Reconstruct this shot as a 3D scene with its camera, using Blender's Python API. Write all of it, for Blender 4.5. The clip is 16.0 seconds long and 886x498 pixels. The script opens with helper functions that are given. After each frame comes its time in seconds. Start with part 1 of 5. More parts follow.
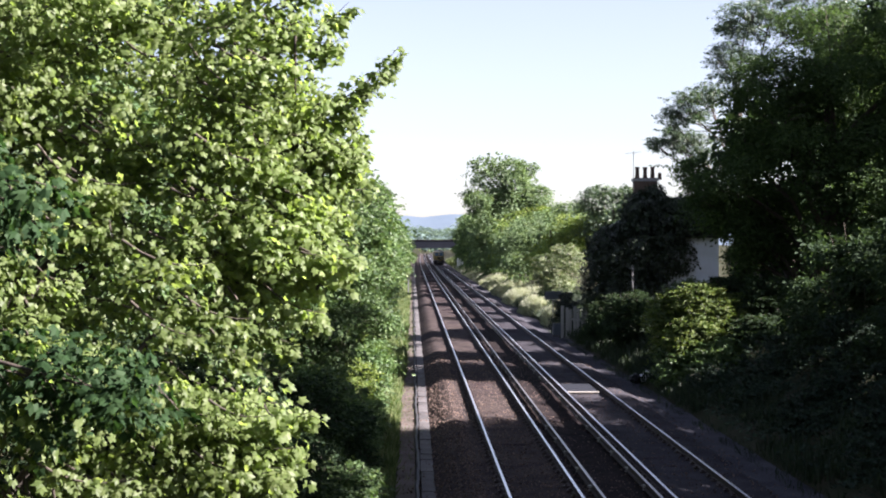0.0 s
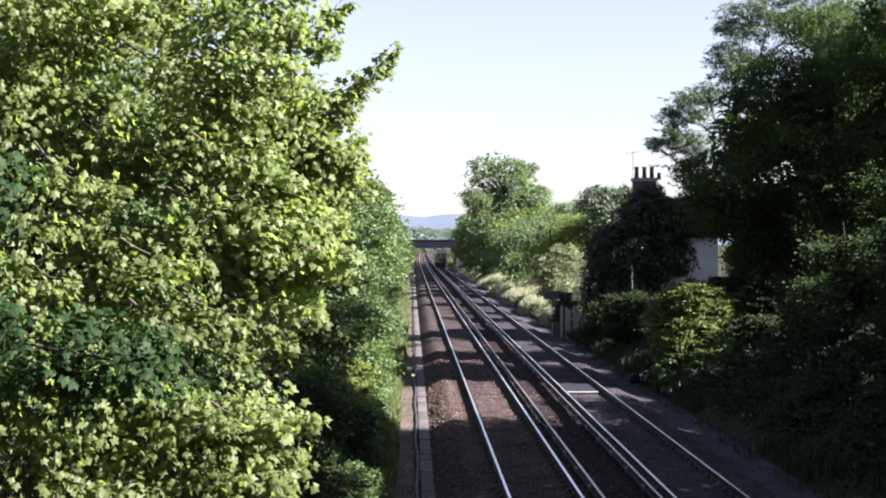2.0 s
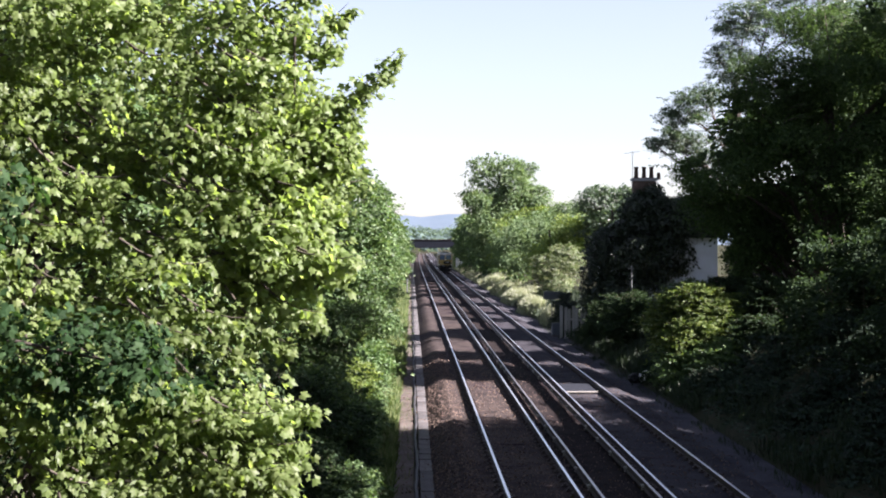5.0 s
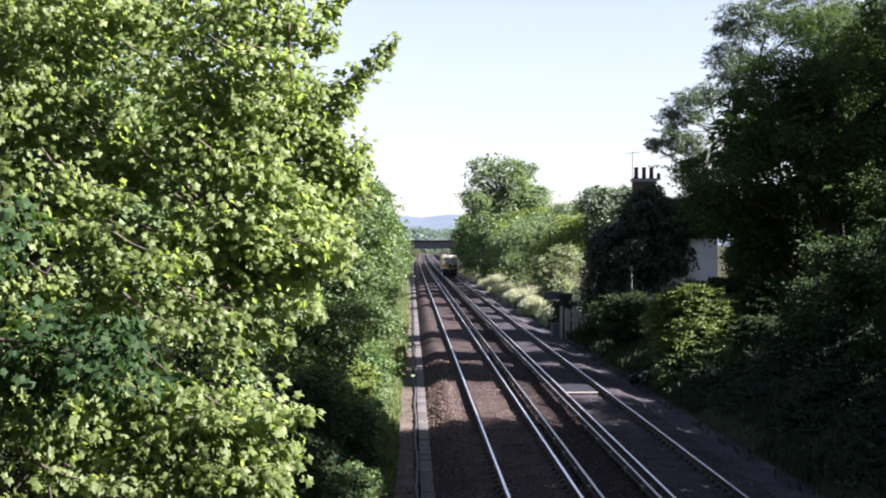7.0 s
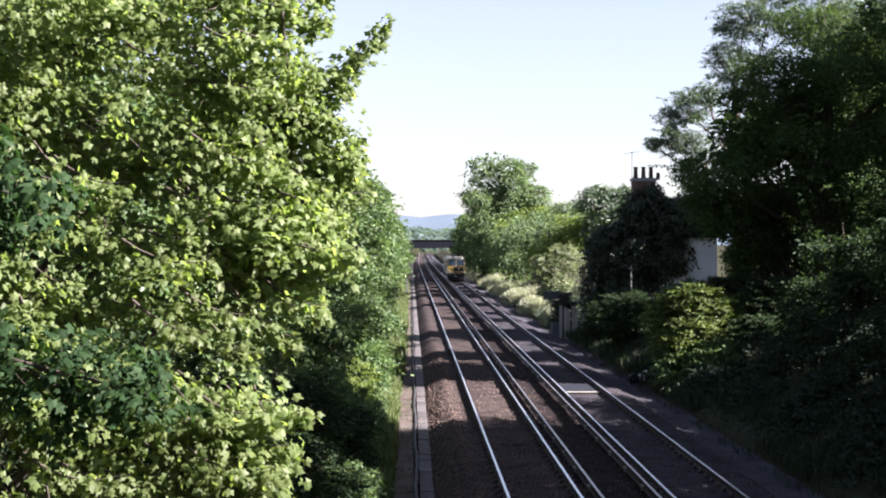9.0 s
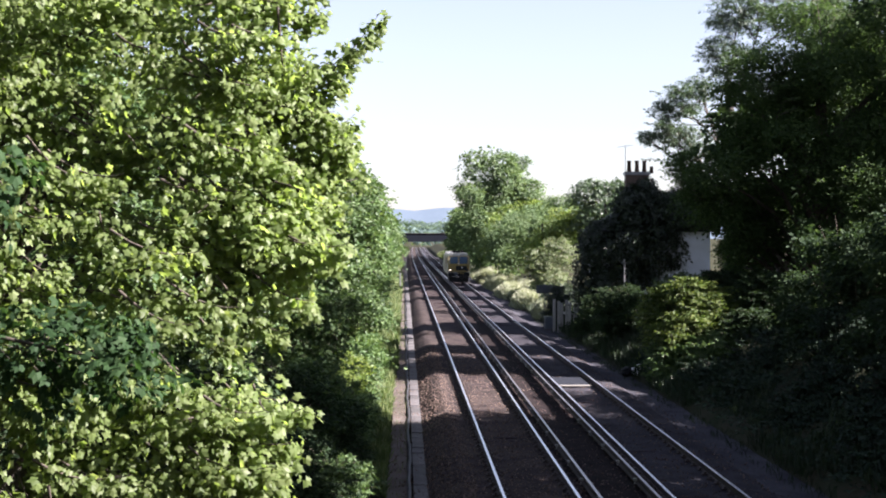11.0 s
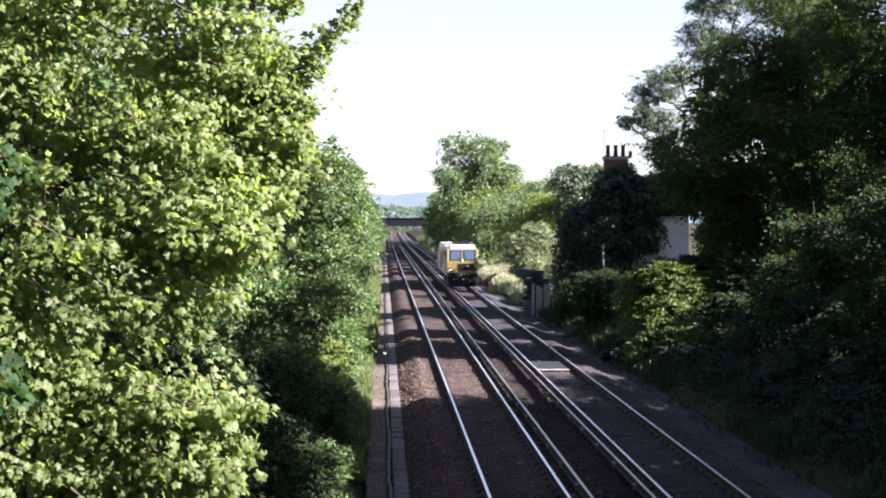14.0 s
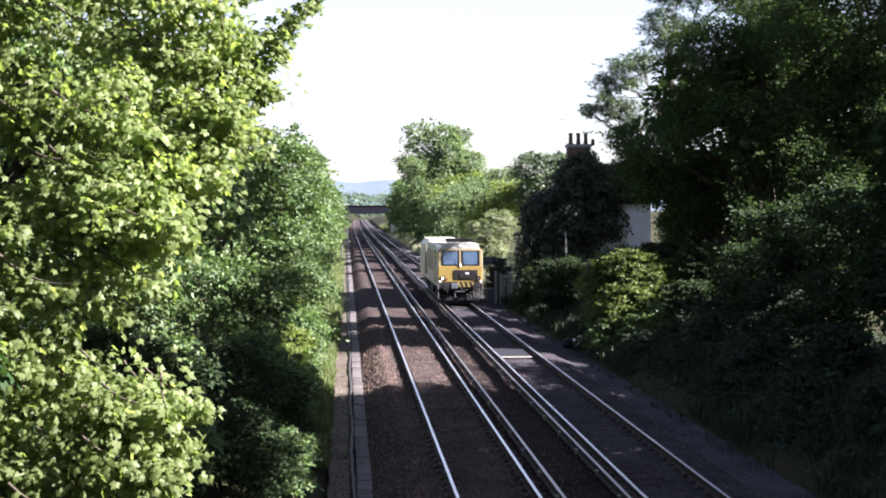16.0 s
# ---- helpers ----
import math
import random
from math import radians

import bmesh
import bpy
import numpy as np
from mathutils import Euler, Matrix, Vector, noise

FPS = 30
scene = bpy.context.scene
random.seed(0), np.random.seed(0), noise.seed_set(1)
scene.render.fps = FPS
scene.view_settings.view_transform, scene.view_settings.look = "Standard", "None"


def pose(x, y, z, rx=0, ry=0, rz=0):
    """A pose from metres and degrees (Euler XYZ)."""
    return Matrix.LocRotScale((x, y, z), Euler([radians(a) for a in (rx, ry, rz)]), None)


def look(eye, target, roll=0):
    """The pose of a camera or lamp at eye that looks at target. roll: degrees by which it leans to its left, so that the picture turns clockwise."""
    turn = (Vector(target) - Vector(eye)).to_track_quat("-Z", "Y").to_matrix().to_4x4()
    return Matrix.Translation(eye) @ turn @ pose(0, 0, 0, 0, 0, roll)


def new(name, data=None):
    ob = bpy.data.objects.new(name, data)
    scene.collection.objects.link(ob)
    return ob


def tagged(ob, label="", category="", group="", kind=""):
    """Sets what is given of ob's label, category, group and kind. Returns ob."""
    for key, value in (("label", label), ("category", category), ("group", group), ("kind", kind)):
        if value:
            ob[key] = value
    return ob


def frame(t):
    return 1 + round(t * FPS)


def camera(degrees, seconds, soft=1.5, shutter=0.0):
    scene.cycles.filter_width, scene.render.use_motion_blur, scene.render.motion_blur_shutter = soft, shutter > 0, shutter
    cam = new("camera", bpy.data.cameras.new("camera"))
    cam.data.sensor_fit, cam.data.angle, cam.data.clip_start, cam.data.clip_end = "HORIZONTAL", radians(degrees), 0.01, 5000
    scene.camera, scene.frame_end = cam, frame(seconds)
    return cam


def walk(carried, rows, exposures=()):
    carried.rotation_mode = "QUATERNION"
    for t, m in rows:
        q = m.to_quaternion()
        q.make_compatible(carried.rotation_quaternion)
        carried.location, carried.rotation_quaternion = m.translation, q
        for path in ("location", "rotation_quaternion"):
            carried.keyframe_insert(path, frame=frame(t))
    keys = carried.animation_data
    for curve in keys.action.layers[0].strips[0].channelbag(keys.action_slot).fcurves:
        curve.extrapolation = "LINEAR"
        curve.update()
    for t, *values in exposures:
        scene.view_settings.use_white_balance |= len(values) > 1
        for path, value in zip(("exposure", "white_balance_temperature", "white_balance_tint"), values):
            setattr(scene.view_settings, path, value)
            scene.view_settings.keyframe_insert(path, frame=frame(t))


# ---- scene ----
# Lens and path: a tripod on a road bridge, 5.25 m above the rails, panning right and down at the end.
EYE = (0.0, 0.0, 5.25)
cam = camera(33.57, 16.0, soft=2.0)
TURNS = (
    (0, 89.7576, 0.0, -1.2118), (0.5, 89.7555, 0.0, -1.2165), (1, 89.755, 0.01, -1.2205), (1.5, 89.758, 0.02, -1.231),
    (2, 89.755, 0.01, -1.237), (2.5, 89.754, 0.0, -1.2419), (3, 89.752, -0.01, -1.2445), (3.5, 89.753, -0.01, -1.253),
    (4, 89.747, -0.02, -1.254), (6.5, 89.762, -0.01, -1.252), (7, 89.773, 0.0, -1.2525), (7.5, 89.771, 0.0, -1.254),
    (8, 89.774, 0.0, -1.2585), (8.5, 89.764, 0.01, -1.268), (9, 89.756, 0.01, -1.272), (9.6, 89.745, 0.0, -1.29),
    (11.5, 89.4076, -0.03, -1.7832), (12, 89.3456, 0.0, -2.0836), (12.5, 89.2914, -0.01, -2.1569),
    (13, 89.1521, 0.0, -2.2187), (13.5, 88.9936, 0.0, -2.2785), (14, 88.9021, 0.0, -2.345), (14.5, 88.8239, -0.02, -2.4881),
    (15, 88.7284, -0.06, -3.0031), (15.5, 88.5962, -0.05, -3.4864), (16, 88.4188, -0.06, -3.79))
walk(cam, [(t, pose(*EYE, rx, ry, rz)) for t, rx, ry, rz in TURNS],
     exposures=[(0, 2.93, 6100, 23), (9.2, 2.93, 6100, 23), (12.5, 3.03, 6100, 23), (16, 3.18, 6100, 23)])

# ---- light ----
SUN = Vector((0.82, -0.22, 0.54)).normalized()      # towards the sun
SUN_EL = math.asin(SUN.z)
world = bpy.data.worlds.new("sky")
scene.world = world
world.use_nodes = True
wn = world.node_tree.nodes
sky = wn.new("ShaderNodeTexSky")
sky.sky_type, sky.sun_disc = "NISHITA", False
sky.sun_elevation, sky.sun_rotation = SUN_EL, math.atan2(SUN.x, SUN.y)
sky.air_density, sky.dust_density, sky.ozone_density = 0.95, 0.6, 1.0
haze = wn.new("ShaderNodeHueSaturation")
haze.inputs["Saturation"].default_value = 0.6
world.node_tree.links.new(sky.outputs[0], haze.inputs["Color"])
world.node_tree.links.new(haze.outputs[0], wn["Background"].inputs[0])
wn["Background"].inputs[1].default_value = 0.0275
sun_data = bpy.data.lights.new("sun", "SUN")
sun_data.energy, sun_data.angle, sun_data.color = 5.0, radians(0.6), (1.0, 0.93, 0.82)
sun = new("sun", sun_data)
sun.matrix_world = look((60, 0, 60), Vector((60, 0, 60)) - SUN)

# ---- materials ----
def mat(name, base, rough=0.7, metal=0.0, vary=0.25, scale=3.0, fine=60.0, bump=0.15, stain=None, island=0.0, obj=0.0,
        spec=0.5, emit=None, stretch=(1, 1, 1)):
    """Procedural surface: base colour, broad stains, fine grain, bump, random shift for each piece."""
    m = bpy.data.materials.new(name)
    m.use_nodes = True
    n, l = m.node_tree.nodes, m.node_tree.links
    b = n["Principled BSDF"]
    b.inputs["Roughness"].default_value, b.inputs["Metallic"].default_value = rough, metal
    b.inputs["Specular IOR Level"].default_value = spec
    co = n.new("ShaderNodeTexCoord")
    mp = n.new("ShaderNodeMapping")
    mp.inputs["Scale"].default_value = stretch
    l.new(co.outputs["Object"], mp.inputs[0])
    big, small = n.new("ShaderNodeTexNoise"), n.new("ShaderNodeTexNoise")
    for node, s, d in ((big, scale, 5), (small, fine, 4)):
        node.inputs["Scale"].default_value, node.inputs["Detail"].default_value = s, d
        l.new(mp.outputs[0], node.inputs["Vector"])
    ramp = n.new("ShaderNodeValToRGB")
    ramp.color_ramp.elements[0].position, ramp.color_ramp.elements[1].position = 0.33, 0.68
    dark = stain if stain else tuple(c * (1 - vary) for c in base)
    ramp.color_ramp.elements[0].color, ramp.color_ramp.elements[1].color = (*dark, 1), (*base, 1)
    l.new(big.outputs[0], ramp.inputs[0])
    val = n.new("ShaderNodeHueSaturation")
    mr = n.new("ShaderNodeMapRange")
    mr.inputs["To Min"].default_value, mr.inputs["To Max"].default_value = 1 - vary, 1 + vary
    l.new(small.outputs[0], mr.inputs[0])
    last = mr.outputs[0]
    for amount, node, out in ((island, "ShaderNodeNewGeometry", "Random Per Island"), (obj, "ShaderNodeObjectInfo", "Random")):
        if amount:
            src, rm, mul = n.new(node), n.new("ShaderNodeMapRange"), n.new("ShaderNodeMath")
            rm.inputs["To Min"].default_value, rm.inputs["To Max"].default_value = 1 - amount, 1 + amount
            mul.operation = "MULTIPLY"
            l.new(src.outputs[out], rm.inputs[0])
            l.new(rm.outputs[0], mul.inputs[0])
            l.new(last, mul.inputs[1])
            last = mul.outputs[0]
    l.new(last, val.inputs["Value"])
    l.new(ramp.outputs[0], val.inputs["Color"])
    l.new(val.outputs[0], b.inputs["Base Color"])
    if bump:
        bp = n.new("ShaderNodeBump")
        bp.inputs["Strength"].default_value, bp.inputs["Distance"].default_value = bump, 0.02
        l.new(small.outputs[0], bp.inputs["Height"])
        l.new(bp.outputs[0], b.inputs["Normal"])
    if emit:
        b.inputs["Emission Color"].default_value, b.inputs["Emission Strength"].default_value = (*emit[:3], 1), emit[3]
    return m


def leaf_mat(name, low, high, tip, through_light=0.35, rough=0.45, spec=0.5):
    """Leaves: three greens shuffled leaf by leaf, a waxy upper side, light coming through."""
    m = bpy.data.materials.new(name)
    m.use_nodes = True
    n, l = m.node_tree.nodes, m.node_tree.links
    b, out = n["Principled BSDF"], n["Material Output"]
    geo, ramp = n.new("ShaderNodeNewGeometry"), n.new("ShaderNodeValToRGB")
    e = ramp.color_ramp.elements
    e[0].color, e[1].color = (*low, 1), (*tip, 1)
    e.new(0.6).color = (*high, 1)
    l.new(geo.outputs["Random Per Island"], ramp.inputs[0])
    co, nz, mr, hs = (n.new("ShaderNodeTexCoord"), n.new("ShaderNodeTexNoise"), n.new("ShaderNodeMapRange"),
                      n.new("ShaderNodeHueSaturation"))
    nz.inputs["Scale"].default_value, nz.inputs["Detail"].default_value = 0.5, 3
    mr.inputs["From Min"].default_value, mr.inputs["From Max"].default_value = 0.3, 0.7
    mr.inputs["To Min"].default_value, mr.inputs["To Max"].default_value = 0.7, 1.3
    l.new(co.outputs["Object"], nz.inputs["Vector"])
    l.new(nz.outputs[0], mr.inputs[0])
    l.new(mr.outputs[0], hs.inputs["Value"])
    l.new(ramp.outputs[0], hs.inputs["Color"])
    l.new(hs.outputs[0], b.inputs["Base Color"])
    b.inputs["Roughness"].default_value, b.inputs["Specular IOR Level"].default_value = rough, spec
    tr, mix, warm = n.new("ShaderNodeBsdfTranslucent"), n.new("ShaderNodeMixShader"), n.new("ShaderNodeMix")
    warm.data_type, warm.blend_type = "RGBA", "MULTIPLY"
    warm.inputs["Factor"].default_value = 1.0
    l.new(hs.outputs[0], warm.inputs[6])
    warm.inputs[7].default_value = (1.35, 1.4, 0.75, 1)
    l.new(warm.outputs[2], tr.inputs["Color"])
    mix.inputs[0].default_value = through_light
    l.new(b.outputs[0], mix.inputs[1])
    l.new(tr.outputs[0], mix.inputs[2])
    l.new(mix.outputs[0], out.inputs["Surface"])
    return m


def glass_mat(name, tint, rough=0.06):
    m = mat(name, tint, rough, 0.0, 0.1, 2, 30, 0.0, spec=1.0)
    m.node_tree.nodes["Principled BSDF"].inputs["Coat Weight"].default_value = 1.0
    return m


M = {
    "maple": leaf_mat("maple_leaf", (0.088, 0.126, 0.040), (0.126, 0.170, 0.056), (0.166, 0.204, 0.084), 0.66, 0.5, 0.34),
    "hedge": leaf_mat("hedge_leaf", (0.024, 0.048, 0.017), (0.064, 0.111, 0.039), (0.143, 0.194, 0.081), 0.35, 0.5, 0.35),
    "hazel": leaf_mat("hazel_leaf", (0.034, 0.064, 0.024), (0.064, 0.110, 0.040), (0.115, 0.165, 0.064), 0.36, 0.5, 0.3),
    # one dark green for several species, with shade put into the colour
    "dark": leaf_mat("shade_dark_leaf", (0.015, 0.028, 0.014), (0.023, 0.040, 0.019), (0.035, 0.055, 0.024), 0.3, 0.7, 0.1),
    "oak": leaf_mat("oak_leaf", (0.025, 0.045, 0.018), (0.038, 0.065, 0.025), (0.062, 0.097, 0.037), 0.5, 0.65, 0.12),
    # darkened and blued for the shade under overhanging trees
    "bramble": leaf_mat("bramble_leaf", (0.014, 0.026, 0.017), (0.022, 0.038, 0.025), (0.042, 0.062, 0.040), 0.16, 0.7, 0.12),
    "ash": leaf_mat("ash_leaf", (0.028, 0.053, 0.029), (0.047, 0.078, 0.044), (0.081, 0.112, 0.059), 0.35, 0.45, 0.5),
    # shade on the near boughs is put into these greens
    "young": leaf_mat("shaded_young_maple_leaf", (0.012, 0.028, 0.010), (0.018, 0.040, 0.014), (0.030, 0.056, 0.022), 0.45, 0.65, 0.12),
    "ivy": leaf_mat("ivy_leaf", (0.010, 0.018, 0.010), (0.016, 0.027, 0.014), (0.028, 0.041, 0.020), 0.12, 0.45, 0.38),
    "bright": leaf_mat("bright_leaf", (0.066, 0.106, 0.022), (0.112, 0.162, 0.034), (0.180, 0.215, 0.056), 0.42, 0.5, 0.35),
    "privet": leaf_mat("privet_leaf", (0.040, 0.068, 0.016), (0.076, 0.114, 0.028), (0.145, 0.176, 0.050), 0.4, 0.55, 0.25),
    # these greens carry some blue-grey haze of the distance
    "midtree": leaf_mat("hazed_lineside_leaf", (0.060, 0.098, 0.050), (0.092, 0.138, 0.066), (0.135, 0.176, 0.094), 0.38, 0.6, 0.18),
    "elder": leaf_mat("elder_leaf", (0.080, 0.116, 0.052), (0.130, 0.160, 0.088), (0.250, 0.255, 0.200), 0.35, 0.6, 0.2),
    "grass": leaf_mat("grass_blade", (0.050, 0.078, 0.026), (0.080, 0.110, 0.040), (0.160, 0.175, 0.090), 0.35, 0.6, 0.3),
    # grass greens again, darkened for the bank's shade
    "shadegrass": leaf_mat("shaded_grass_blade", (0.010, 0.021, 0.010), (0.018, 0.031, 0.014), (0.030, 0.040, 0.024), 0.3, 0.6, 0.3),
    "haygrass": leaf_mat("hay_grass_blade", (0.111, 0.137, 0.077), (0.200, 0.215, 0.146), (0.312, 0.312, 0.257), 0.3, 0.7, 0.2),
    "bark": mat("bark", (0.043, 0.033, 0.024), 0.9, 0, 0.35, 4, 40, 0.6, stretch=(0.390, 0.390, 0.098)),
    "soil": mat("soil_and_litter", (0.031, 0.027, 0.016), 0.95, 0, 0.35, 0.6, 25, 0.5, stain=(0.016, 0.022, 0.009), spec=0.08),
    "ballast": mat("ballast_stone", (0.052, 0.041, 0.037), 0.95, 0, 0.8, 1.3, 15, 0.9, stain=(0.022, 0.018, 0.019), spec=0.04),
    # dirty dark bed between the tracks, with shade painted into the brown
    "sixfoot": mat("dirty_shaded_ballast", (0.022, 0.017, 0.016), 0.95, 0, 0.7, 1.3, 15, 0.9, stain=(0.010, 0.008, 0.009), spec=0.04),
    "greybed": mat("blue_grey_ballast", (0.041, 0.039, 0.045), 0.95, 0, 0.7, 1.3, 15, 0.9, stain=(0.021, 0.020, 0.024), spec=0.04),
    "stone": mat("loose_ballast", (0.130, 0.096, 0.080), 0.9, 0, 0.25, 2, 30, 0.3, island=0.65, spec=0.06),
    "cess": mat("cess_gravel", (0.058, 0.057, 0.066), 0.95, 0, 0.8, 0.9, 12, 0.9, stain=(0.028, 0.028, 0.035), spec=0.04),
    "path": mat("sandy_path", (0.096, 0.082, 0.074), 0.95, 0, 0.25, 1.2, 40, 0.5, stain=(0.055, 0.045, 0.038), spec=0.08),
    "railtop": mat("rail_head_polished", (0.80, 0.80, 0.82), 0.34, 1.0, 0.06, 2, 30, 0.02),
    "railside": mat("rail_web_rust", (0.046, 0.031, 0.027), 0.8, 0.2, 0.35, 5, 60, 0.2),
    "condtop": mat("conductor_head", (0.4, 0.37, 0.35), 0.38, 1.0, 0.15, 2, 30, 0.03),
    "sleeper": mat("dirty_sleeper", (0.029, 0.021, 0.024), 0.9, 0, 0.3, 3, 50, 0.4, obj=0.2, spec=0.08),
    "pot": mat("insulator_porcelain", (0.351, 0.328, 0.296), 0.4, 0, 0.2, 8, 60, 0.05),
    "concrete": mat("weathered_concrete", (0.074, 0.068, 0.069), 0.9, 0, 0.25, 2.2, 50, 0.25, stain=(0.038, 0.034, 0.035), obj=0.32),
    "rubber": mat("black_tube_sheath", (0.014, 0.014, 0.016), 0.7, 0, 0.3, 4, 50, 0.1),
    "brick": mat("brick_masonry", (0.098, 0.067, 0.052), 0.9, 0, 0.3, 6, 40, 0.4, obj=0.2),
    "bridge": mat("bridge_painted_steel", (0.009, 0.011, 0.017), 0.9, 0.0, 0.2, 0.6, 20, 0.1, spec=0.1),
    "abut": mat("bridge_brickwork", (0.022, 0.016, 0.016), 0.9, 0, 0.35, 1.0, 20, 0.3),
    "render_wall": mat("painted_render", (0.559, 0.598, 0.658), 0.85, 0, 0.08, 1.2, 45, 0.15, stain=(0.465, 0.498, 0.529)),
    "slate": mat("roof_slate", (0.039, 0.039, 0.043), 0.6, 0, 0.3, 2, 30, 0.2, obj=0.2),
    "clay": mat("clay_pot", (0.056, 0.032, 0.021), 0.85, 0, 0.3, 6, 50, 0.2),
    "lead": mat("lead_flashing", (0.234, 0.242, 0.257), 0.5, 0.3, 0.15, 4, 40, 0.05),
    "galv": mat("galvanised_steel", (0.176, 0.179, 0.183), 0.45, 0.8, 0.15, 5, 60, 0.05),
    "timber": mat("weathered_timber", (0.30, 0.29, 0.27), 0.9, 0, 0.3, 3, 40, 0.4, stretch=(0.780, 0.780, 0.156), obj=0.25),
    "darkmetal": mat("dark_steel", (0.016, 0.016, 0.018), 0.7, 0.2, 0.3, 3, 40, 0.1, spec=0.2),
    "yellow": mat("rail_yellow_paint", (0.22, 0.160, 0.034), 0.5, 0, 0.12, 1.5, 30, 0.03, stain=(0.17, 0.122, 0.032)),
    "cream": mat("cream_paint", (0.38, 0.345, 0.26), 0.4, 0, 0.1, 1.5, 30, 0.03, stain=(0.30, 0.27, 0.20)),
    "tan": mat("faded_yellow_cream_paint", (0.31, 0.255, 0.145), 0.5, 0, 0.12, 1.5, 30, 0.03, stain=(0.24, 0.195, 0.105)),
    "roofpaint": mat("pale_roof_paint", (0.42, 0.42, 0.40), 0.5, 0, 0.12, 1.2, 30, 0.05, stain=(0.32, 0.31, 0.28)),
    "redbrown": mat("red_oxide_paint", (0.156, 0.055, 0.039), 0.6, 0, 0.25, 2, 30, 0.1),
    # the sky's reflection is painted as a blue glass colour
    "screen": glass_mat("sky_blue_glass", (0.075, 0.120, 0.190)),
    "black": mat("black_paint", (0.010, 0.010, 0.012), 0.6, 0, 0.25, 3, 40, 0.05, spec=0.2),
    "white": mat("white_plastic", (0.75, 0.75, 0.75), 0.5, 0, 0.08, 5, 40, 0.05),
    "bluebox": mat("pale_grey_cabinet", (0.075, 0.088, 0.108), 0.5, 0.2, 0.1, 3, 40, 0.05),
    "bag": mat("white_sack", (0.775, 0.775, 0.775), 0.6, 0, 0.15, 6, 40, 0.3),
    "lamp": mat("headlamp_lens", (0.9, 0.85, 0.7), 0.2, 0, 0.02, 5, 40, 0.0, emit=(1.0, 0.86, 0.6, 0.5)),
    "board": mat("sign_back_grey", (0.071, 0.081, 0.091), 0.5, 0.3, 0.2, 4, 40, 0.05),
    "plate": mat("dark_crossing_board", (0.020, 0.022, 0.028), 0.8, 0, 0.15, 2, 40, 0.1, spec=0.06),
    # blue distance haze is mixed into the hill and wood colours
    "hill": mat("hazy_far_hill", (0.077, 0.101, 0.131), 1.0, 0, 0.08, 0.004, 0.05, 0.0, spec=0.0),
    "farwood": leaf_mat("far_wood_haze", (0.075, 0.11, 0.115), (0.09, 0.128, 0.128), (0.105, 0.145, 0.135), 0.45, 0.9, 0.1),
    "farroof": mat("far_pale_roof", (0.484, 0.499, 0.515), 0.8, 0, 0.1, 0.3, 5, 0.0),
}


# ---- mesh helpers ----
def np_mesh(name, verts, faces, smooth=False):
    """A mesh from arrays; every face has the same number of corners."""
    verts, faces = np.asarray(verts, np.float32), np.asarray(faces, np.int32)
    me = bpy.data.meshes.new(name)
    count, k = faces.shape
    me.vertices.add(len(verts))
    me.vertices.foreach_set("co", verts.ravel())
    me.loops.add(count * k)
    me.loops.foreach_set("vertex_index", faces.ravel())
    me.polygons.add(count)
    me.polygons.foreach_set("loop_start", np.arange(0, count * k, k, dtype=np.int32))
    me.polygons.foreach_set("use_smooth", np.full(count, smooth))
    me.update(calc_edges=True)
    return me


def joined(*pairs):
    vs, fs, n = [], [], 0
    for v, f in pairs:
        vs.append(np.asarray(v, float))
        fs.append(np.asarray(f, int) + n)
        n += len(vs[-1])
    return np.concatenate(vs), np.concatenate(fs)


def part(name, shape, material, parent=None, label="", at=None):
    """Links a bmesh or mesh as one object, under a thing or part if one is given."""
    if isinstance(shape, bmesh.types.BMesh):
        me = bpy.data.meshes.new(name)
        shape.to_mesh(me)
        shape.free()
    else:
        me = shape
    if material and not me.materials:
        me.materials.append(M[material])
    ob = new(name, me)
    if parent:
        ob.parent = parent
    if at is not None:
        ob.matrix_basis = at if isinstance(at, Matrix) else Matrix.Translation(at)
    if label:
        tagged(ob, label)
    return ob


def thing(name, label, category, at=(0, 0, 0), group="", kind=""):
    ob = new(name)
    ob.matrix_basis = at if isinstance(at, Matrix) else Matrix.Translation(at)
    return tagged(ob, label, category, group, kind)


def box(c, s, bevel=0.0, bm=None, m=None):
    bm = bm or bmesh.new()
    r = bmesh.ops.create_cube(bm, size=1, matrix=(m or Matrix()) @ Matrix.Translation(c) @ Matrix.Diagonal((*s, 1)))
    if bevel:
        edges = list({e for v in r["verts"] for e in v.link_edges})
        bmesh.ops.bevel(bm, geom=edges, offset=bevel, segments=2, affect="EDGES", profile=0.6)
    return bm


def rod(a, b, r, r2=None, seg=12, bm=None, caps=True):
    bm = bm or bmesh.new()
    a, b = Vector(a), Vector(b)
    m = Matrix.Translation((a + b) / 2) @ (b - a).to_track_quat("Z", "Y").to_matrix().to_4x4()
    bmesh.ops.create_cone(bm, cap_ends=caps, segments=seg, radius1=r, radius2=r if r2 is None else r2, depth=(b - a).length, matrix=m)
    return bm


def sweep(profile, rows, closed=True):
    """Sweeps a profile of (x, z) along rows of (x offset, y, z offset)."""
    p, k = np.asarray(profile, float), len(profile)
    v = np.concatenate([np.c_[p[:, 0] + x, np.full(k, y), p[:, 1] + z] for x, y, z in rows])
    f = []
    for i in range(len(rows) - 1):
        for j in range(k if closed else k - 1):
            a, b = i * k + j, i * k + (j + 1) % k
            f.append((a, b, b + k, a + k))
    return v, np.array(f)


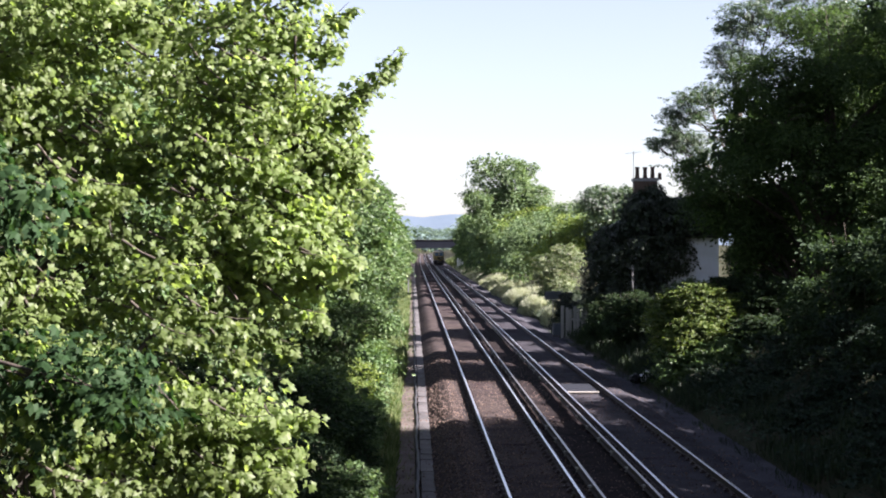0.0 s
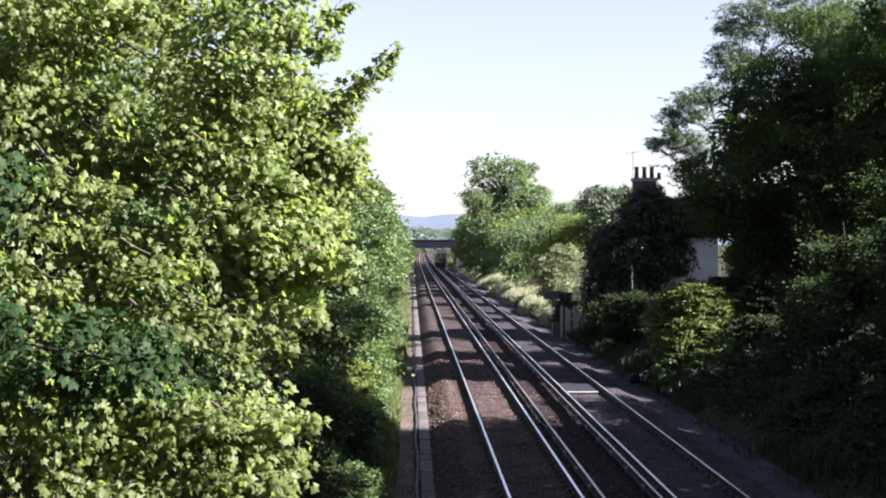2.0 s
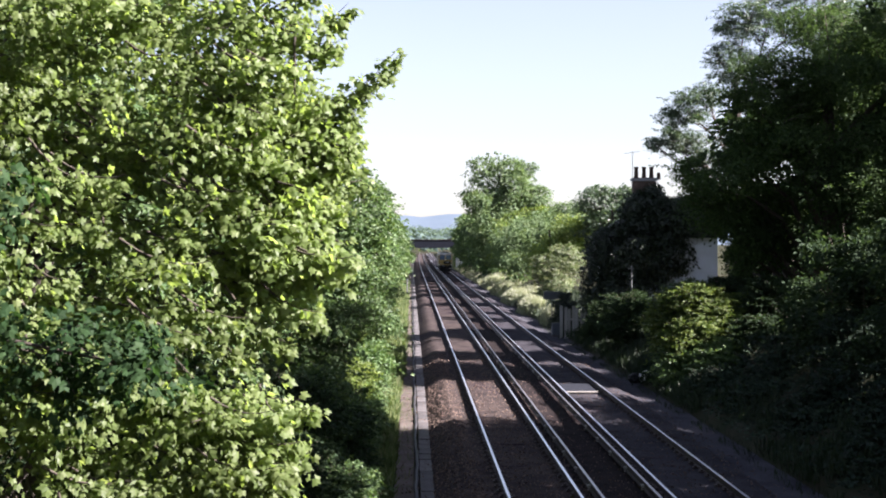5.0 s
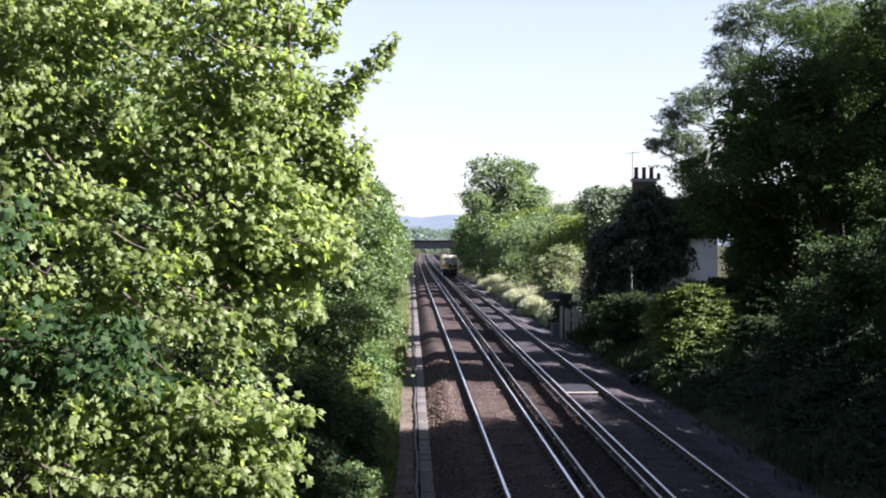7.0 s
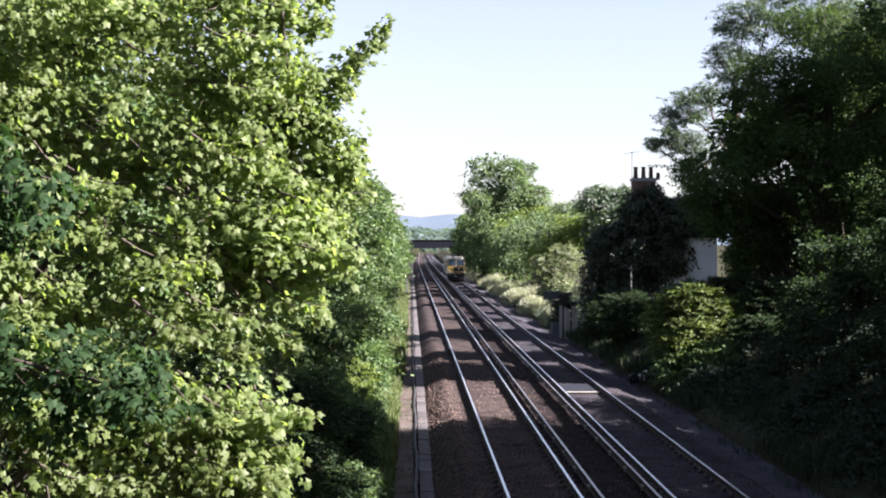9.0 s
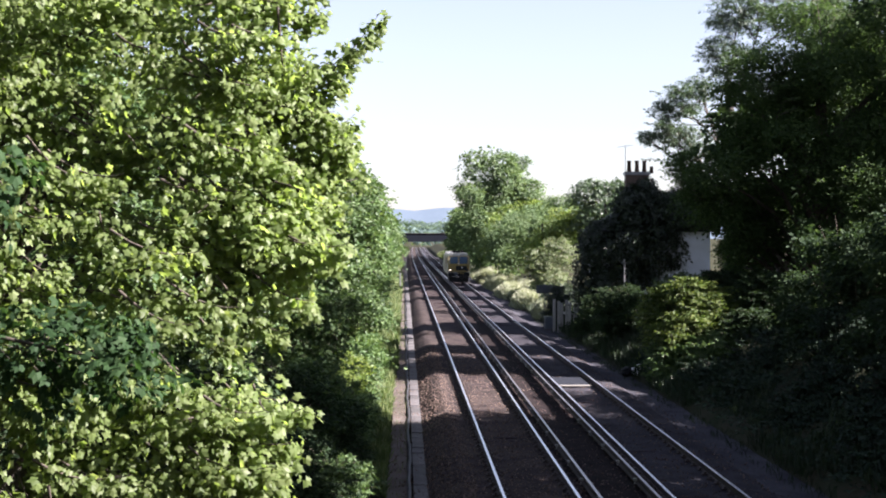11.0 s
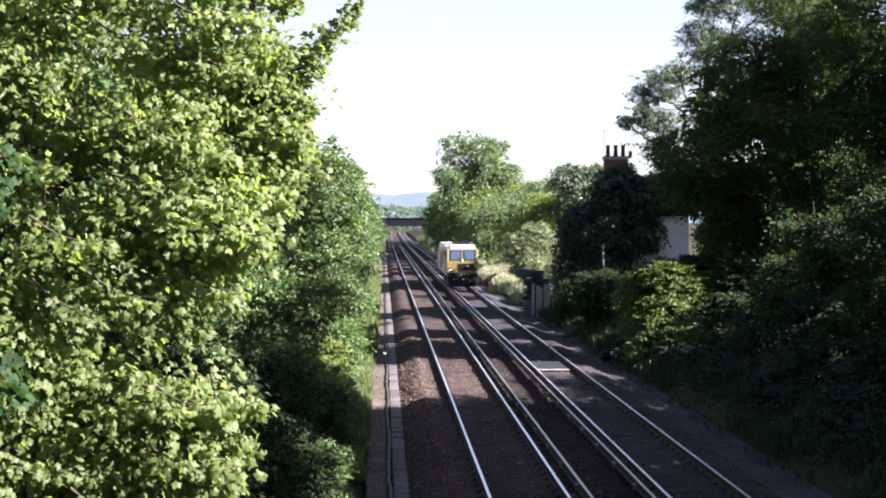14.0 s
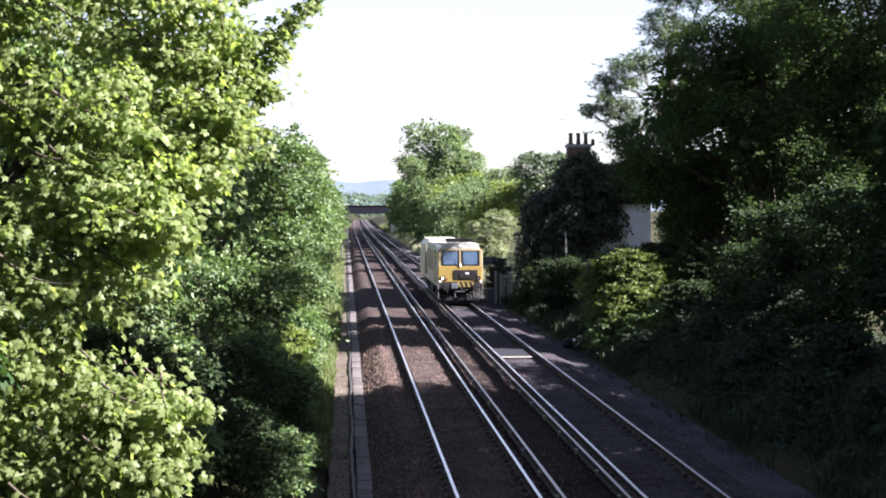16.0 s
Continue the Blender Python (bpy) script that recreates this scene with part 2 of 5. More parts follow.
def tube(points, radii, seg=6):
    """A tapered tube along points."""
    pts = [Vector(p) for p in points]
    v, f = [], []
    for i, p in enumerate(pts):
        d = (pts[min(i + 1, len(pts) - 1)] - pts[max(i - 1, 0)]).normalized()
        q = d.to_track_quat("Z", "Y")
        for j in range(seg):
            a = 2 * math.pi * j / seg
            v.append(p + q @ Vector((math.cos(a), math.sin(a), 0)) * radii[i])
    for i in range(len(pts) - 1):
        for j in range(seg):
            a, b = i * seg + j, i * seg + (j + 1) % seg
            f.append((a, b, b + seg, a + seg))
    return np.array(v), np.array(f)


# ---- foliage ----
DIAMOND = (np.array([(0, 0, 0), (0.3, 0.45, 0.09), (0, 1, -0.1), (-0.3, 0.45, 0.09)]), np.array([(0, 1, 2, 3)]))


def lobed_leaf():
    """A palmate leaf: five pointed lobes round the stalk, bowed down at the rim."""
    ring = []
    for a, r in ((-128, 0.5), (-58, 0.84), (-29, 0.6), (0, 1.0), (29, 0.6), (58, 0.84), (128, 0.5)):
        t = radians(a)
        ring.append((math.sin(t) * r * 0.8, math.cos(t) * r + 0.3, -0.24 * r * r))
    v = np.array([(0, 0.3, 0.06)] + ring)
    f = np.array([(0, i, i + 1) for i in range(1, len(ring))])
    return v, f


LOBED = lobed_leaf()
BLADE = (np.array([(-0.04, 0, 0), (0.04, 0, 0), (0.035, 0.55, 0.06), (-0.02, 0.98, 0.24)]), np.array([(0, 1, 2, 3)]))


def unit(a):
    return a / np.maximum(np.linalg.norm(a, axis=1, keepdims=True), 1e-9)


def place_leaves(centres, normals, heads, sizes, shape):
    """Leaves of one shape at centres: face normal, direction of the tip, size."""
    tv, tf = shape
    n = unit(normals)
    y = unit(heads - n * (heads * n).sum(1, keepdims=True))
    x = np.cross(y, n)
    basis = np.stack([x, y, n], 1) * sizes[:, None, None]
    v = centres[:, None, :] + np.einsum("kc,ncd->nkd", tv, basis)
    f = tf[None] + (np.arange(len(centres)) * len(tv))[:, None, None]
    return v.reshape(-1, 3), f.reshape(-1, tf.shape[1])


def sprays(blobs, per_area, leaves_each, spread, size, rng, shape=DIAMOND, flat=0.75, shell=0.22, lump=0.25, floor=None, droop=0.35, tumble=0.34, hang=0.35, back=1.0, lean=(0, 0, 1)):
    """Leaf sprays over the outsides of ellipsoid boughs (x, y, z, rx, ry, rz), uneven and with gaps. Returns the mesh arrays."""
    cs, os_ = [], []
    for k, (x, y, z, rx, ry, rz) in enumerate(blobs):
        area = 4 * math.pi * (((rx * ry) ** 1.6 + (rx * rz) ** 1.6 + (ry * rz) ** 1.6) / 3) ** (1 / 1.6)
        n = max(6, int(area * per_area))
        o = unit(rng.normal(size=(n, 3)))
        ph = rng.uniform(0, 6.28, 6)
        wob = 1 + lump * (np.sin(o[:, 0] * 5 + ph[0]) * np.sin(o[:, 1] * 5 + ph[1]) + 0.6 * np.sin(o[:, 2] * 9 + ph[2]) * np.sin(o[:, 0] * 8 + ph[3]))
        r = np.minimum(wob, 1.2) * (1 - shell * np.abs(rng.normal(size=n)))
        c = np.array((x, y, z)) + o * r[:, None] * np.array((rx, ry, rz))
        keep = np.ones(n, bool)
        for j, (bx, by, bz, sx, sy, sz) in enumerate(blobs):
            if j != k:
                q = (c - (bx, by, bz)) / (sx, sy, sz)
                keep &= (q * q).sum(1) > 0.4
        if floor is not None:
            keep &= c[:, 2] > floor
        if back < 1:
            keep &= (o[:, 1] < 0.3) | (rng.random(n) < back)
        cs.append(c[keep])
        os_.append(o[keep])
    c, o = np.concatenate(cs), np.concatenate(os_)
    n = len(c)
    nor = unit(o * (1 - flat) + np.array(lean) * flat + rng.normal(size=(n, 3)) * 0.3)
    out = unit(o * np.array((1, 1, 0.3)) + rng.normal(size=(n, 3)) * 0.35)
    u = unit(out - nor * (out * nor).sum(1, keepdims=True))
    w = np.cross(nor, u)
    m = leaves_each
    a, b = rng.normal(size=(n, m)) * 0.75, rng.normal(size=(n, m)) * 0.5
    p = c[:, None] + spread * (a[..., None] * u[:, None] + b[..., None] * w[:, None] + (rng.normal(size=(n, m)) * 0.22)[..., None] * nor[:, None])
    p[..., 2] -= droop * spread * np.maximum(a, 0) ** 2 * 0.5
    ln = nor[:, None] + rng.normal(size=(n, m, 3)) * tumble
    hd = u[:, None] * 0.8 + np.sign(b)[..., None] * w[:, None] * 0.6 + rng.normal(size=(n, m, 3)) * 0.4
    hd[..., 2] -= hang
    s = size * rng.uniform(0.55, 1.2, n * m)
    return place_leaves(p.reshape(-1, 3), ln.reshape(-1, 3), hd.reshape(-1, 3), s, shape), c


def shoots(blobs, count, length, leaves_each, size, rng, shape=DIAMOND, rise=0.35):
    """Leafy shoots that stick out of the crown: leaves in pairs along a stem. Returns leaf arrays and stem arrays."""
    P, N, H, S, stems = [], [], [], [], []
    bl = np.array(blobs)
    w = (bl[:, 3] * bl[:, 5]) / (bl[:, 3] * bl[:, 5]).sum()
    for k in rng.choice(len(bl), count, p=w):
        o = unit(rng.normal(size=(1, 3)) + np.array((0.25, -0.3, 0.2)))[0]
        start = bl[k, :3] + o * bl[k, 3:] * 0.75
        way = unit((o * np.array((1, 1, 0.5)) + np.array((0, 0, rise)) + rng.normal(size=3) * 0.25)[None])[0]
        way[2] = min(way[2], 0.55)
        long = length * rng.uniform(0.5, 1.2)
        t = np.linspace(0.15, 1, leaves_each)
        q = start + way * (t * long)[:, None]
        q[:, 2] -= 0.25 * long * t ** 2
        side = unit(np.cross(way, (0, 0, 1.0))[None])[0]
        sgn = np.where(np.arange(leaves_each) % 2, 1.0, -1.0)
        P.append(q + side * (sgn * size * 0.25)[:, None])
        H.append(side * sgn[:, None] + way * 0.7 + rng.normal(size=(leaves_each, 3)) * 0.35 + np.array((0, 0, -0.3)))
        N.append(np.array((0, 0, 0.55)) + o * 0.6 + rng.normal(size=(leaves_each, 3)) * 0.7)
        S.append(size * (1.15 - 0.5 * t) * rng.uniform(0.8, 1.15, leaves_each))
        stems.append(tube([start - way * 0.1, q[leaves_each // 2], q[-1]], [0.004 + 0.01 * length, 0.003 + 0.005 * length, 0.002], 4))
    return place_leaves(np.concatenate(P), np.concatenate(N), np.concatenate(H), np.concatenate(S), shape), joined(*stems)


def tiers(blobs, rng, each=9, size=0.46, squash=0.55, reach=(0.55, 0.8), core=True):
    """Breaks each large bough into smaller flattened ones set about its outside, so that light and shade fall between them."""
    out = []
    for x, y, z, rx, ry, rz in blobs:
        o = unit(rng.normal(size=(each, 3)) + np.array((0.15, -0.25, 0.1)))
        for d in o:
            k = rng.uniform(*reach)
            s = size * rng.uniform(0.75, 1.25)
            out.append((x + d[0] * rx * k, y + d[1] * ry * k, z + d[2] * rz * k, rx * s, ry * s, max(rz * s * squash, 0.08)))
        if core:
            out.append((x, y, z, rx * 0.55, ry * 0.55, rz * 0.55))
    return out


def limb_mesh(base, top, blobs, r0, rng, twigs=None):
    """A trunk and limbs that reach into the boughs."""
    base, top = Vector(base), Vector(top)
    bits = []
    trunk = [base.lerp(top, i / 6) + Vector(rng.normal(size=3) * 0.12 * (i > 0)) for i in range(7)]
    bits.append(tube([trunk[0] + Vector((0, 0, -0.3))] + trunk, [r0 * 1.5] + [r0 * (1.15 - 0.13 * i) for i in range(7)], 9))
    for x, y, z, rx, ry, rz in blobs:
        end = Vector((x, y, z))
        t = min(max((end.z - base.z) / max(top.z - base.z, 0.1) - 0.35, 0.15), 0.95)
        s = trunk[int(t * 6)]
        mid = s.lerp(end, 0.5) + Vector((0, 0, 0.1 * (end - s).length)) + Vector(rng.normal(size=3) * 0.15)
        r = r0 * 0.42
        bits.append(tube([s, s.lerp(mid, 0.5) + Vector(rng.normal(size=3) * 0.08), mid, mid.lerp(end, 0.6), end], [r, r * 0.8, r * 0.6, r * 0.42, r * 0.2], 6))
        for _ in range(7):
            o = unit(rng.normal(size=(1, 3)))[0] * (rx, ry, rz) * 0.9
            e = end + Vector(o)
            k = mid.lerp(end, rng.uniform(0.2, 1))
            bits.append(tube([k, k.lerp(e, 0.5) + Vector(rng.normal(size=3) * 0.1), e], [r * 0.3, r * 0.17, 0.006], 4))
    if twigs is not None:
        cen = np.array([b[:3] for b in blobs])
        for p in twigs:
            c = cen[((cen - p) ** 2).sum(1).argmin()]
            a = p + (c - p) * 0.55
            bits.append(tube([a, (a + p) / 2 + rng.normal(size=3) * 0.05, p], [0.014, 0.009, 0.004], 4))
    return joined(*bits)


def tree(name, label, category, base, top, blobs, r0, seed, leaf, per_area, each, spread, size, shape=DIAMOND, group="", floor=None, twig_share=0, tier=9, shoot=(0, 0), **kw):
    rng = np.random.default_rng(seed)
    t = thing(name, label, category, base, group)
    off = np.array(base)
    local = [(b[0] - base[0], b[1] - base[1], b[2] - base[2], *b[3:]) for b in blobs]
    (v, f), c = sprays(tiers(local, rng, tier), per_area, each, spread, size, rng, shape, floor=None if floor is None else floor - base[2], **kw)
    stems = []
    if shoot[0]:
        extra, stem = shoots(local, shoot[0], shoot[1] * 0.8, 18, size, rng, shape)
        v, f = joined((v, f), extra)
        stems = [stem]
    part("crown", np_mesh("crown", v, f), leaf, t)
    twigs = c[::twig_share] if twig_share else None
    lv, lf = limb_mesh((0, 0, 0), Vector(top) - Vector(base), local, r0, rng, twigs)
    part("trunk", np_mesh("trunk", lv, lf, True), "bark", t)
    if stems:
        tagged(part("branchwork", np_mesh("branchwork", *stems[0], True), "bark", t), kind="stuff")
    return t


# ---- ground ----
LEFT_RAILS, RIGHT_RAILS = (2.03, 3.535), (5.445, 6.95)     # rail heads; their tops are at z = 0


def bend(y):
    """The line swings slightly right far ahead."""
    return 1.2e-5 * max(y - 250, 0) ** 2


def lie(x, y):
    """Height of the ground beside the line."""
    x -= bend(y)
    bump = 0.1 * noise.noise((x * 0.5, y * 0.2, 0.3)) + 0.04 * noise.noise((x * 2.1, y * 1.3, 4.2))
    if x < -0.3:
        return -0.47 + min(0.14 * (-0.3 - x), 1.1) + bump * min(-0.3 - x, 1)
    if x > 9.0:
        return -0.44 + min(0.42 * (x - 9.0), 1.9) + bump * min(x - 9.0, 1)
    return -0.75


def build_ground():
    xs = np.concatenate([-np.geomspace(2500, 14, 16), np.arange(-12, -0.2, 0.65), [-0.3, 9.0], np.arange(9.4, 24, 0.7), np.geomspace(26, 2500, 16)])
    ys = np.concatenate([[-400, -150, -60], np.arange(-30, 130, 1.6), np.arange(132, 400, 6.0), np.geomspace(420, 4200, 26)])
    v = [(x + bend(min(y, 800)), y, lie(x + bend(min(y, 800)), min(y, 800)) if y < 800 else -0.6) for y in ys for x in xs]
    k = len(xs)
    f = [(j * k + i, j * k + i + 1, (j + 1) * k + i + 1, (j + 1) * k + i) for j in range(len(ys) - 1) for i in range(k - 1)]
    tagged(part("ground", np_mesh("ground", v, f, True), "soil"), "rough soil and leaf litter of the railway banks", "ground", kind="structure")


def bed_height(x):
    """The ballast's cross-section: shoulders, two sleeper beds, the shallow space between."""
    pts = ((0.5, -0.52), (0.62, -0.44), (1.0, -0.22), (1.3, -0.12), (1.55, -0.17), (4.0, -0.18), (4.5, -0.24), (5.0, -0.18), (7.45, -0.17), (7.75, -0.2), (8.2, -0.4), (9.2, -0.44))
    return float(np.interp(x, [p[0] for p in pts], [p[1] for p in pts]))


def build_bed():
    def strip(xs, ys, rough):
        v = [(x + bend(y), y, bed_height(x) + rough * (noise.noise((x * 5, y * 5, 1)) + 0.7 * noise.noise((x * 13, y * 13, 2)))
              - 0.05 * max(0, noise.noise((x * 0.9, y * 0.35, 7)))) for y in ys for x in xs]
        k = len(xs)
        return v, [(j * k + i, j * k + i + 1, (j + 1) * k + i + 1, (j + 1) * k + i) for j in range(len(ys) - 1) for i in range(k - 1)]
    near = strip(np.arange(0.5, 8.01, 0.1), np.arange(24, 60.01, 0.12), 0.022)
    mid = strip(np.arange(0.5, 8.01, 0.25), np.arange(60, 200.01, 0.5), 0.02)
    far = strip(np.array((0.5, 1.0, 1.3, 1.55, 4.0, 4.5, 5.0, 7.45, 8.0)), np.arange(200, 720.1, 8), 0.0)
    back = strip(np.array((0.5, 1.0, 1.3, 1.55, 4.0, 4.5, 5.0, 7.45, 8.0)), np.arange(-20, 24.1, 4), 0.0)
    v, f = joined(near, mid, far, back)
    me = np_mesh("ballast", v, f, True)
    for key in ("ballast", "sixfoot", "greybed"):
        me.materials.append(M[key])
    # brown under the first track, dirty, shade-darkened between the two, blue-grey under the second
    c = np.asarray(v)[np.asarray(f)].mean(1)
    edge = c[:, 0] - np.array([bend(y) for y in c[:, 1]]) + 0.12 * np.sin(c[:, 1] * 1.9) + 0.08 * np.sin(c[:, 1] * 5.3 + c[:, 0] * 9)
    me.polygons.foreach_set("material_index", ((edge > 3.75).astype(np.int32) + (edge > 5.6)).astype(np.int32))
    bed = part("ballast", me, None)
    tagged(bed, "brown crushed-stone ballast bed under both tracks", "ballast", kind="structure")
    v, f = strip(np.array((8.0, 8.25, 8.5, 8.75, 9.0, 9.35)), np.arange(-20, 400.1, 0.7), 0.02)
    tagged(part("cess", np_mesh("cess", v, f, True), "cess"), "dark grey gravel walkway beside the track", "gravel path", kind="structure")
    v, f = strip(np.array((-0.36, -0.22, -0.1, 0.02, 0.08)), np.arange(-20, 400.1, 0.5), 0.0)
    v = [(x + 0.05 * noise.noise((0, y * 0.8, x)) * (x < -0.2), y, -0.45 + 0.02 * noise.noise((x * 6, y * 3, 0))) for x, y, z in v]
    tagged(part("path", np_mesh("path", v, f, True), "path"), "pale sandy trodden strip beside the cable trough", "path", kind="structure")
    rng = np.random.default_rng(5)
    n = 14000
    y = 26 + 45 * rng.random(n) ** 1.5
    x = np.where(rng.random(n) < 0.35, rng.uniform(0.55, 1.6, n), np.where(rng.random(n) < 0.6, rng.uniform(1.3, 3.9, n), rng.uniform(3.9, 8.6, n)))
    side = rng.random(n) < 0.07
    x = np.where(side, rng.uniform(-0.38, 0.56, n), x)
    z = np.where(side, -0.42, np.array([bed_height(a) for a in x]) + 0.01)
    octa = np.array([(1, 0, 0), (0, 1, 0), (-1, 0, 0), (0, -1, 0), (0, 0, 0.7), (0, 0, -0.7)]) * 0.5
    faces = np.array([(0, 1, 4), (1, 2, 4), (2, 3, 4), (3, 0, 4), (1, 0, 5), (2, 1, 5), (3, 2, 5), (0, 3, 5)])
    vv, ff = place_leaves(np.c_[x, y, z], rng.normal(size=(n, 3)), rng.normal(size=(n, 3)), rng.uniform(0.028, 0.06, n), (octa, faces))
    tagged(part("loose_stones", np_mesh("loose_stones", vv, ff), "stone"), "loose angular pinkish-brown ballast stones", "stones", kind="stuff")


RAIL = ((-0.031, 0), (0.031, 0), (0.035, -0.035), (0.01, -0.05), (0.01, -0.135), (0.07, -0.15), (0.07, -0.16), (-0.07, -0.16), (-0.07, -0.15), (-0.01, -0.135), (-0.01, -0.05), (-0.036, -0.035))


def rail_mesh(name, x, top, z):
    ys = np.concatenate([np.arange(-20, 250, 15.0), np.arange(250, 721, 20.0)])
    v, f = sweep(RAIL, [(x + bend(y), y, z) for y in ys])
    me = np_mesh(name, v, f)
    me.materials.append(M["railside"])
    me.materials.append(M[top])
    me.polygons.foreach_set("material_index", (np.arange(len(f)) % len(RAIL) == 0).astype(np.int32))
    return me


def build_track(rails, label, cond_x, cond_label):
    t = thing("railway_track", label, "railway track", group="two parallel tracks")
    for x in rails:
        part("rail", rail_mesh("rail", x, "railtop", 0.0), None, t, "steel rail with a polished head and rusty web")
    c = thing("conductor_rail", cond_label, "conductor rail", group="conductor rails")
    part("rail", rail_mesh("rail", cond_x, "condtop", 0.065), None, c)
    mid = sum(rails) / 2
    sleeper = bpy.data.meshes.new("sleeper")
    bm = box((0, 0, -0.1), (2.5, 0.25, 0.2), 0.015)
    bm.to_mesh(sleeper)
    sleeper.materials.append(M["sleeper"])
    pot = bpy.data.meshes.new("insulator")
    bm = rod((0, 0, -0.2), (0, 0, -0.1), 0.075, 0.055, 8)
    rod((0, 0, -0.11), (0, 0, -0.09), 0.09, 0.09, 8, bm)
    bm.to_mesh(pot)
    pot.materials.append(M["pot"])
    chair = bpy.data.meshes.new("rail_fastening")
    bm = box((0, 0, -0.145), (0.34, 0.16, 0.03))
    box((0.1, 0, -0.12), (0.05, 0.09, 0.05), 0, bm)
    box((-0.1, 0, -0.12), (0.05, 0.09, 0.05), 0, bm)
    bm.to_mesh(chair)
    chair.materials.append(M["railside"])
    far_v = []
    for i in range(400):
        y = 26 + 0.65 * i + 0.02 * math.sin(i * 2.3)
        if i < 130:
            s = part("sleeper", sleeper, None, t, at=(mid + 0.02 * math.sin(i * 1.7), y, -0.19 + 0.006 * math.sin(i * 3.1)))
            if i < 75:
                for x in rails:
                    part("rail_fastening", chair, None, s, at=(x - mid, 0, 0.19))
        else:
            far_v.append((mid + bend(y), y, -0.175))
        if i % 4 == 1 and i < 200:
            part("insulator", pot, None, c, at=(cond_x, y, 0.065))
    unit_v = np.array([(x, y, z) for z in (-0.2, 0) for x, y in ((-1.25, -0.125), (1.25, -0.125), (1.25, 0.125), (-1.25, 0.125))])
    unit_f = np.array([(4, 5, 6, 7), (0, 1, 5, 4), (2, 3, 7, 6), (1, 2, 6, 5), (3, 0, 4, 7)])
    far_v = np.array(far_v)
    v = (far_v[:, None] + unit_v[None]).reshape(-1, 3)
    f = (unit_f[None] + 8 * np.arange(len(far_v))[:, None, None]).reshape(-1, 4)
    tagged(part("sleeper_run", np_mesh("sleeper_run", v, f), "sleeper", t), kind="stuff")


def build_trough():
    t = thing("cable_trough", "weathered concrete cable trough with separate lids along the track", "cable trough")
    v, f = sweep(((0.22, -0.47), (0.54, -0.47), (0.54, -0.8), (0.22, -0.8)), [(bend(y), y, 0) for y in np.arange(-20, 401, 20)])
    part("channel", np_mesh("channel", v, f), "concrete", t)
    lid = bpy.data.meshes.new("lid")
    bm = box((0, 0, 0), (0.31, 0.97, 0.05), 0.012)
    bm.to_mesh(lid)
    lid.materials.append(M["concrete"])
    rng = random.Random(3)
    for i in range(230):
        y = 24 + i * 0.99
        part("lid", lid, None, t, at=pose(0.38 + rng.uniform(-0.012, 0.012), y, -0.442 + rng.uniform(-0.008, 0.012), rng.uniform(-0.7, 0.7), rng.uniform(-1.5, 1.5), rng.uniform(-0.7, 0.7)))
    # black tube made up to draw the dark slot along the trough
    rows = [(0.14 + 0.02 * math.sin(y * 0.7) + 0.012 * math.sin(y * 2.9) + bend(y), y, -0.44 + 0.012 * math.sin(y * 1.9)) for y in np.arange(-20, 330, 0.6)]
    ring = [(0.05 * math.cos(a * math.pi / 4), 0.05 * math.sin(a * math.pi / 4)) for a in range(8)]
    v, f = sweep(ring, rows)
    cable = part("cable", np_mesh("cable", v, f, True), "rubber")
    tagged(cable, "thick black tube added as the dark slot beside the trough", "cable")


def build_distance():
    def ridge(name, y, x0, x1, h, seed, material, label, base=-20):
        n = 160
        xs = np.linspace(x0, x1, n)
        top = [h * (0.72 + 0.4 * noise.noise((x * 0.0012, seed, 0)) + 0.1 * noise.noise((x * 0.008, seed, 1)) + 0.03 * noise.noise((x * 0.05, seed, 2))) for x in xs]
        v = np.concatenate([np.c_[xs, np.full(n, y - 180), np.full(n, base)], np.c_[xs, np.full(n, y), top], np.c_[xs, np.full(n, y + 400), np.full(n, base)]])
        f = [(r * n + i, r * n + i + 1, (r + 1) * n + i + 1, (r + 1) * n + i) for r in (0, 1) for i in range(n - 1)]
        tagged(part(name, np_mesh(name, v, f, True), material), label, "hills", kind="structure")
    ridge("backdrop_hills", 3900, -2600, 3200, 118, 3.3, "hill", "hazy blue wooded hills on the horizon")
    rng = np.random.default_rng(12)
    blobs = []
    for i in range(150):
        y = rng.uniform(620, 2600)
        x = rng.uniform(-0.1, 0.12) * y
        if abs(x - 6 - bend(y)) > 8 or y > 800:
            r = y / 110
            blobs.append((x, y, (y - 600) * 0.0115 + rng.uniform(0, 3), r * rng.uniform(0.6, 1.6), r, r * rng.uniform(0.25, 0.5)))
    (v, f), c = sprays(blobs, 0.03, 4, 3.0, 5.0, rng, lump=0.2, back=0.3)
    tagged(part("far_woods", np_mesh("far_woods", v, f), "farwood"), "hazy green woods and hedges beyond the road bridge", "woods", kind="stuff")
    for k, (x, y, z, w) in enumerate(((-3.5, 900, 7.5, 7), (-11, 800, 8.5, 6))):
        h = thing("far_building", "pale distant building among hazy trees", "building", (x, y, 0), "distant buildings")
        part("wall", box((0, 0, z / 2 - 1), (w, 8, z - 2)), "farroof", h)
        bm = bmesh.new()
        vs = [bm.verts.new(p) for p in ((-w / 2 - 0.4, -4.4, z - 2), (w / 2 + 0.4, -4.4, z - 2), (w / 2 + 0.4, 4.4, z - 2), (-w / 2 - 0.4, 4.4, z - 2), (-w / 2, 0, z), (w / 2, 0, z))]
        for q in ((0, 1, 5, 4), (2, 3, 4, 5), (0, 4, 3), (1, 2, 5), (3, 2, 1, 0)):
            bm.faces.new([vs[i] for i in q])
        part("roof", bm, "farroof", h)


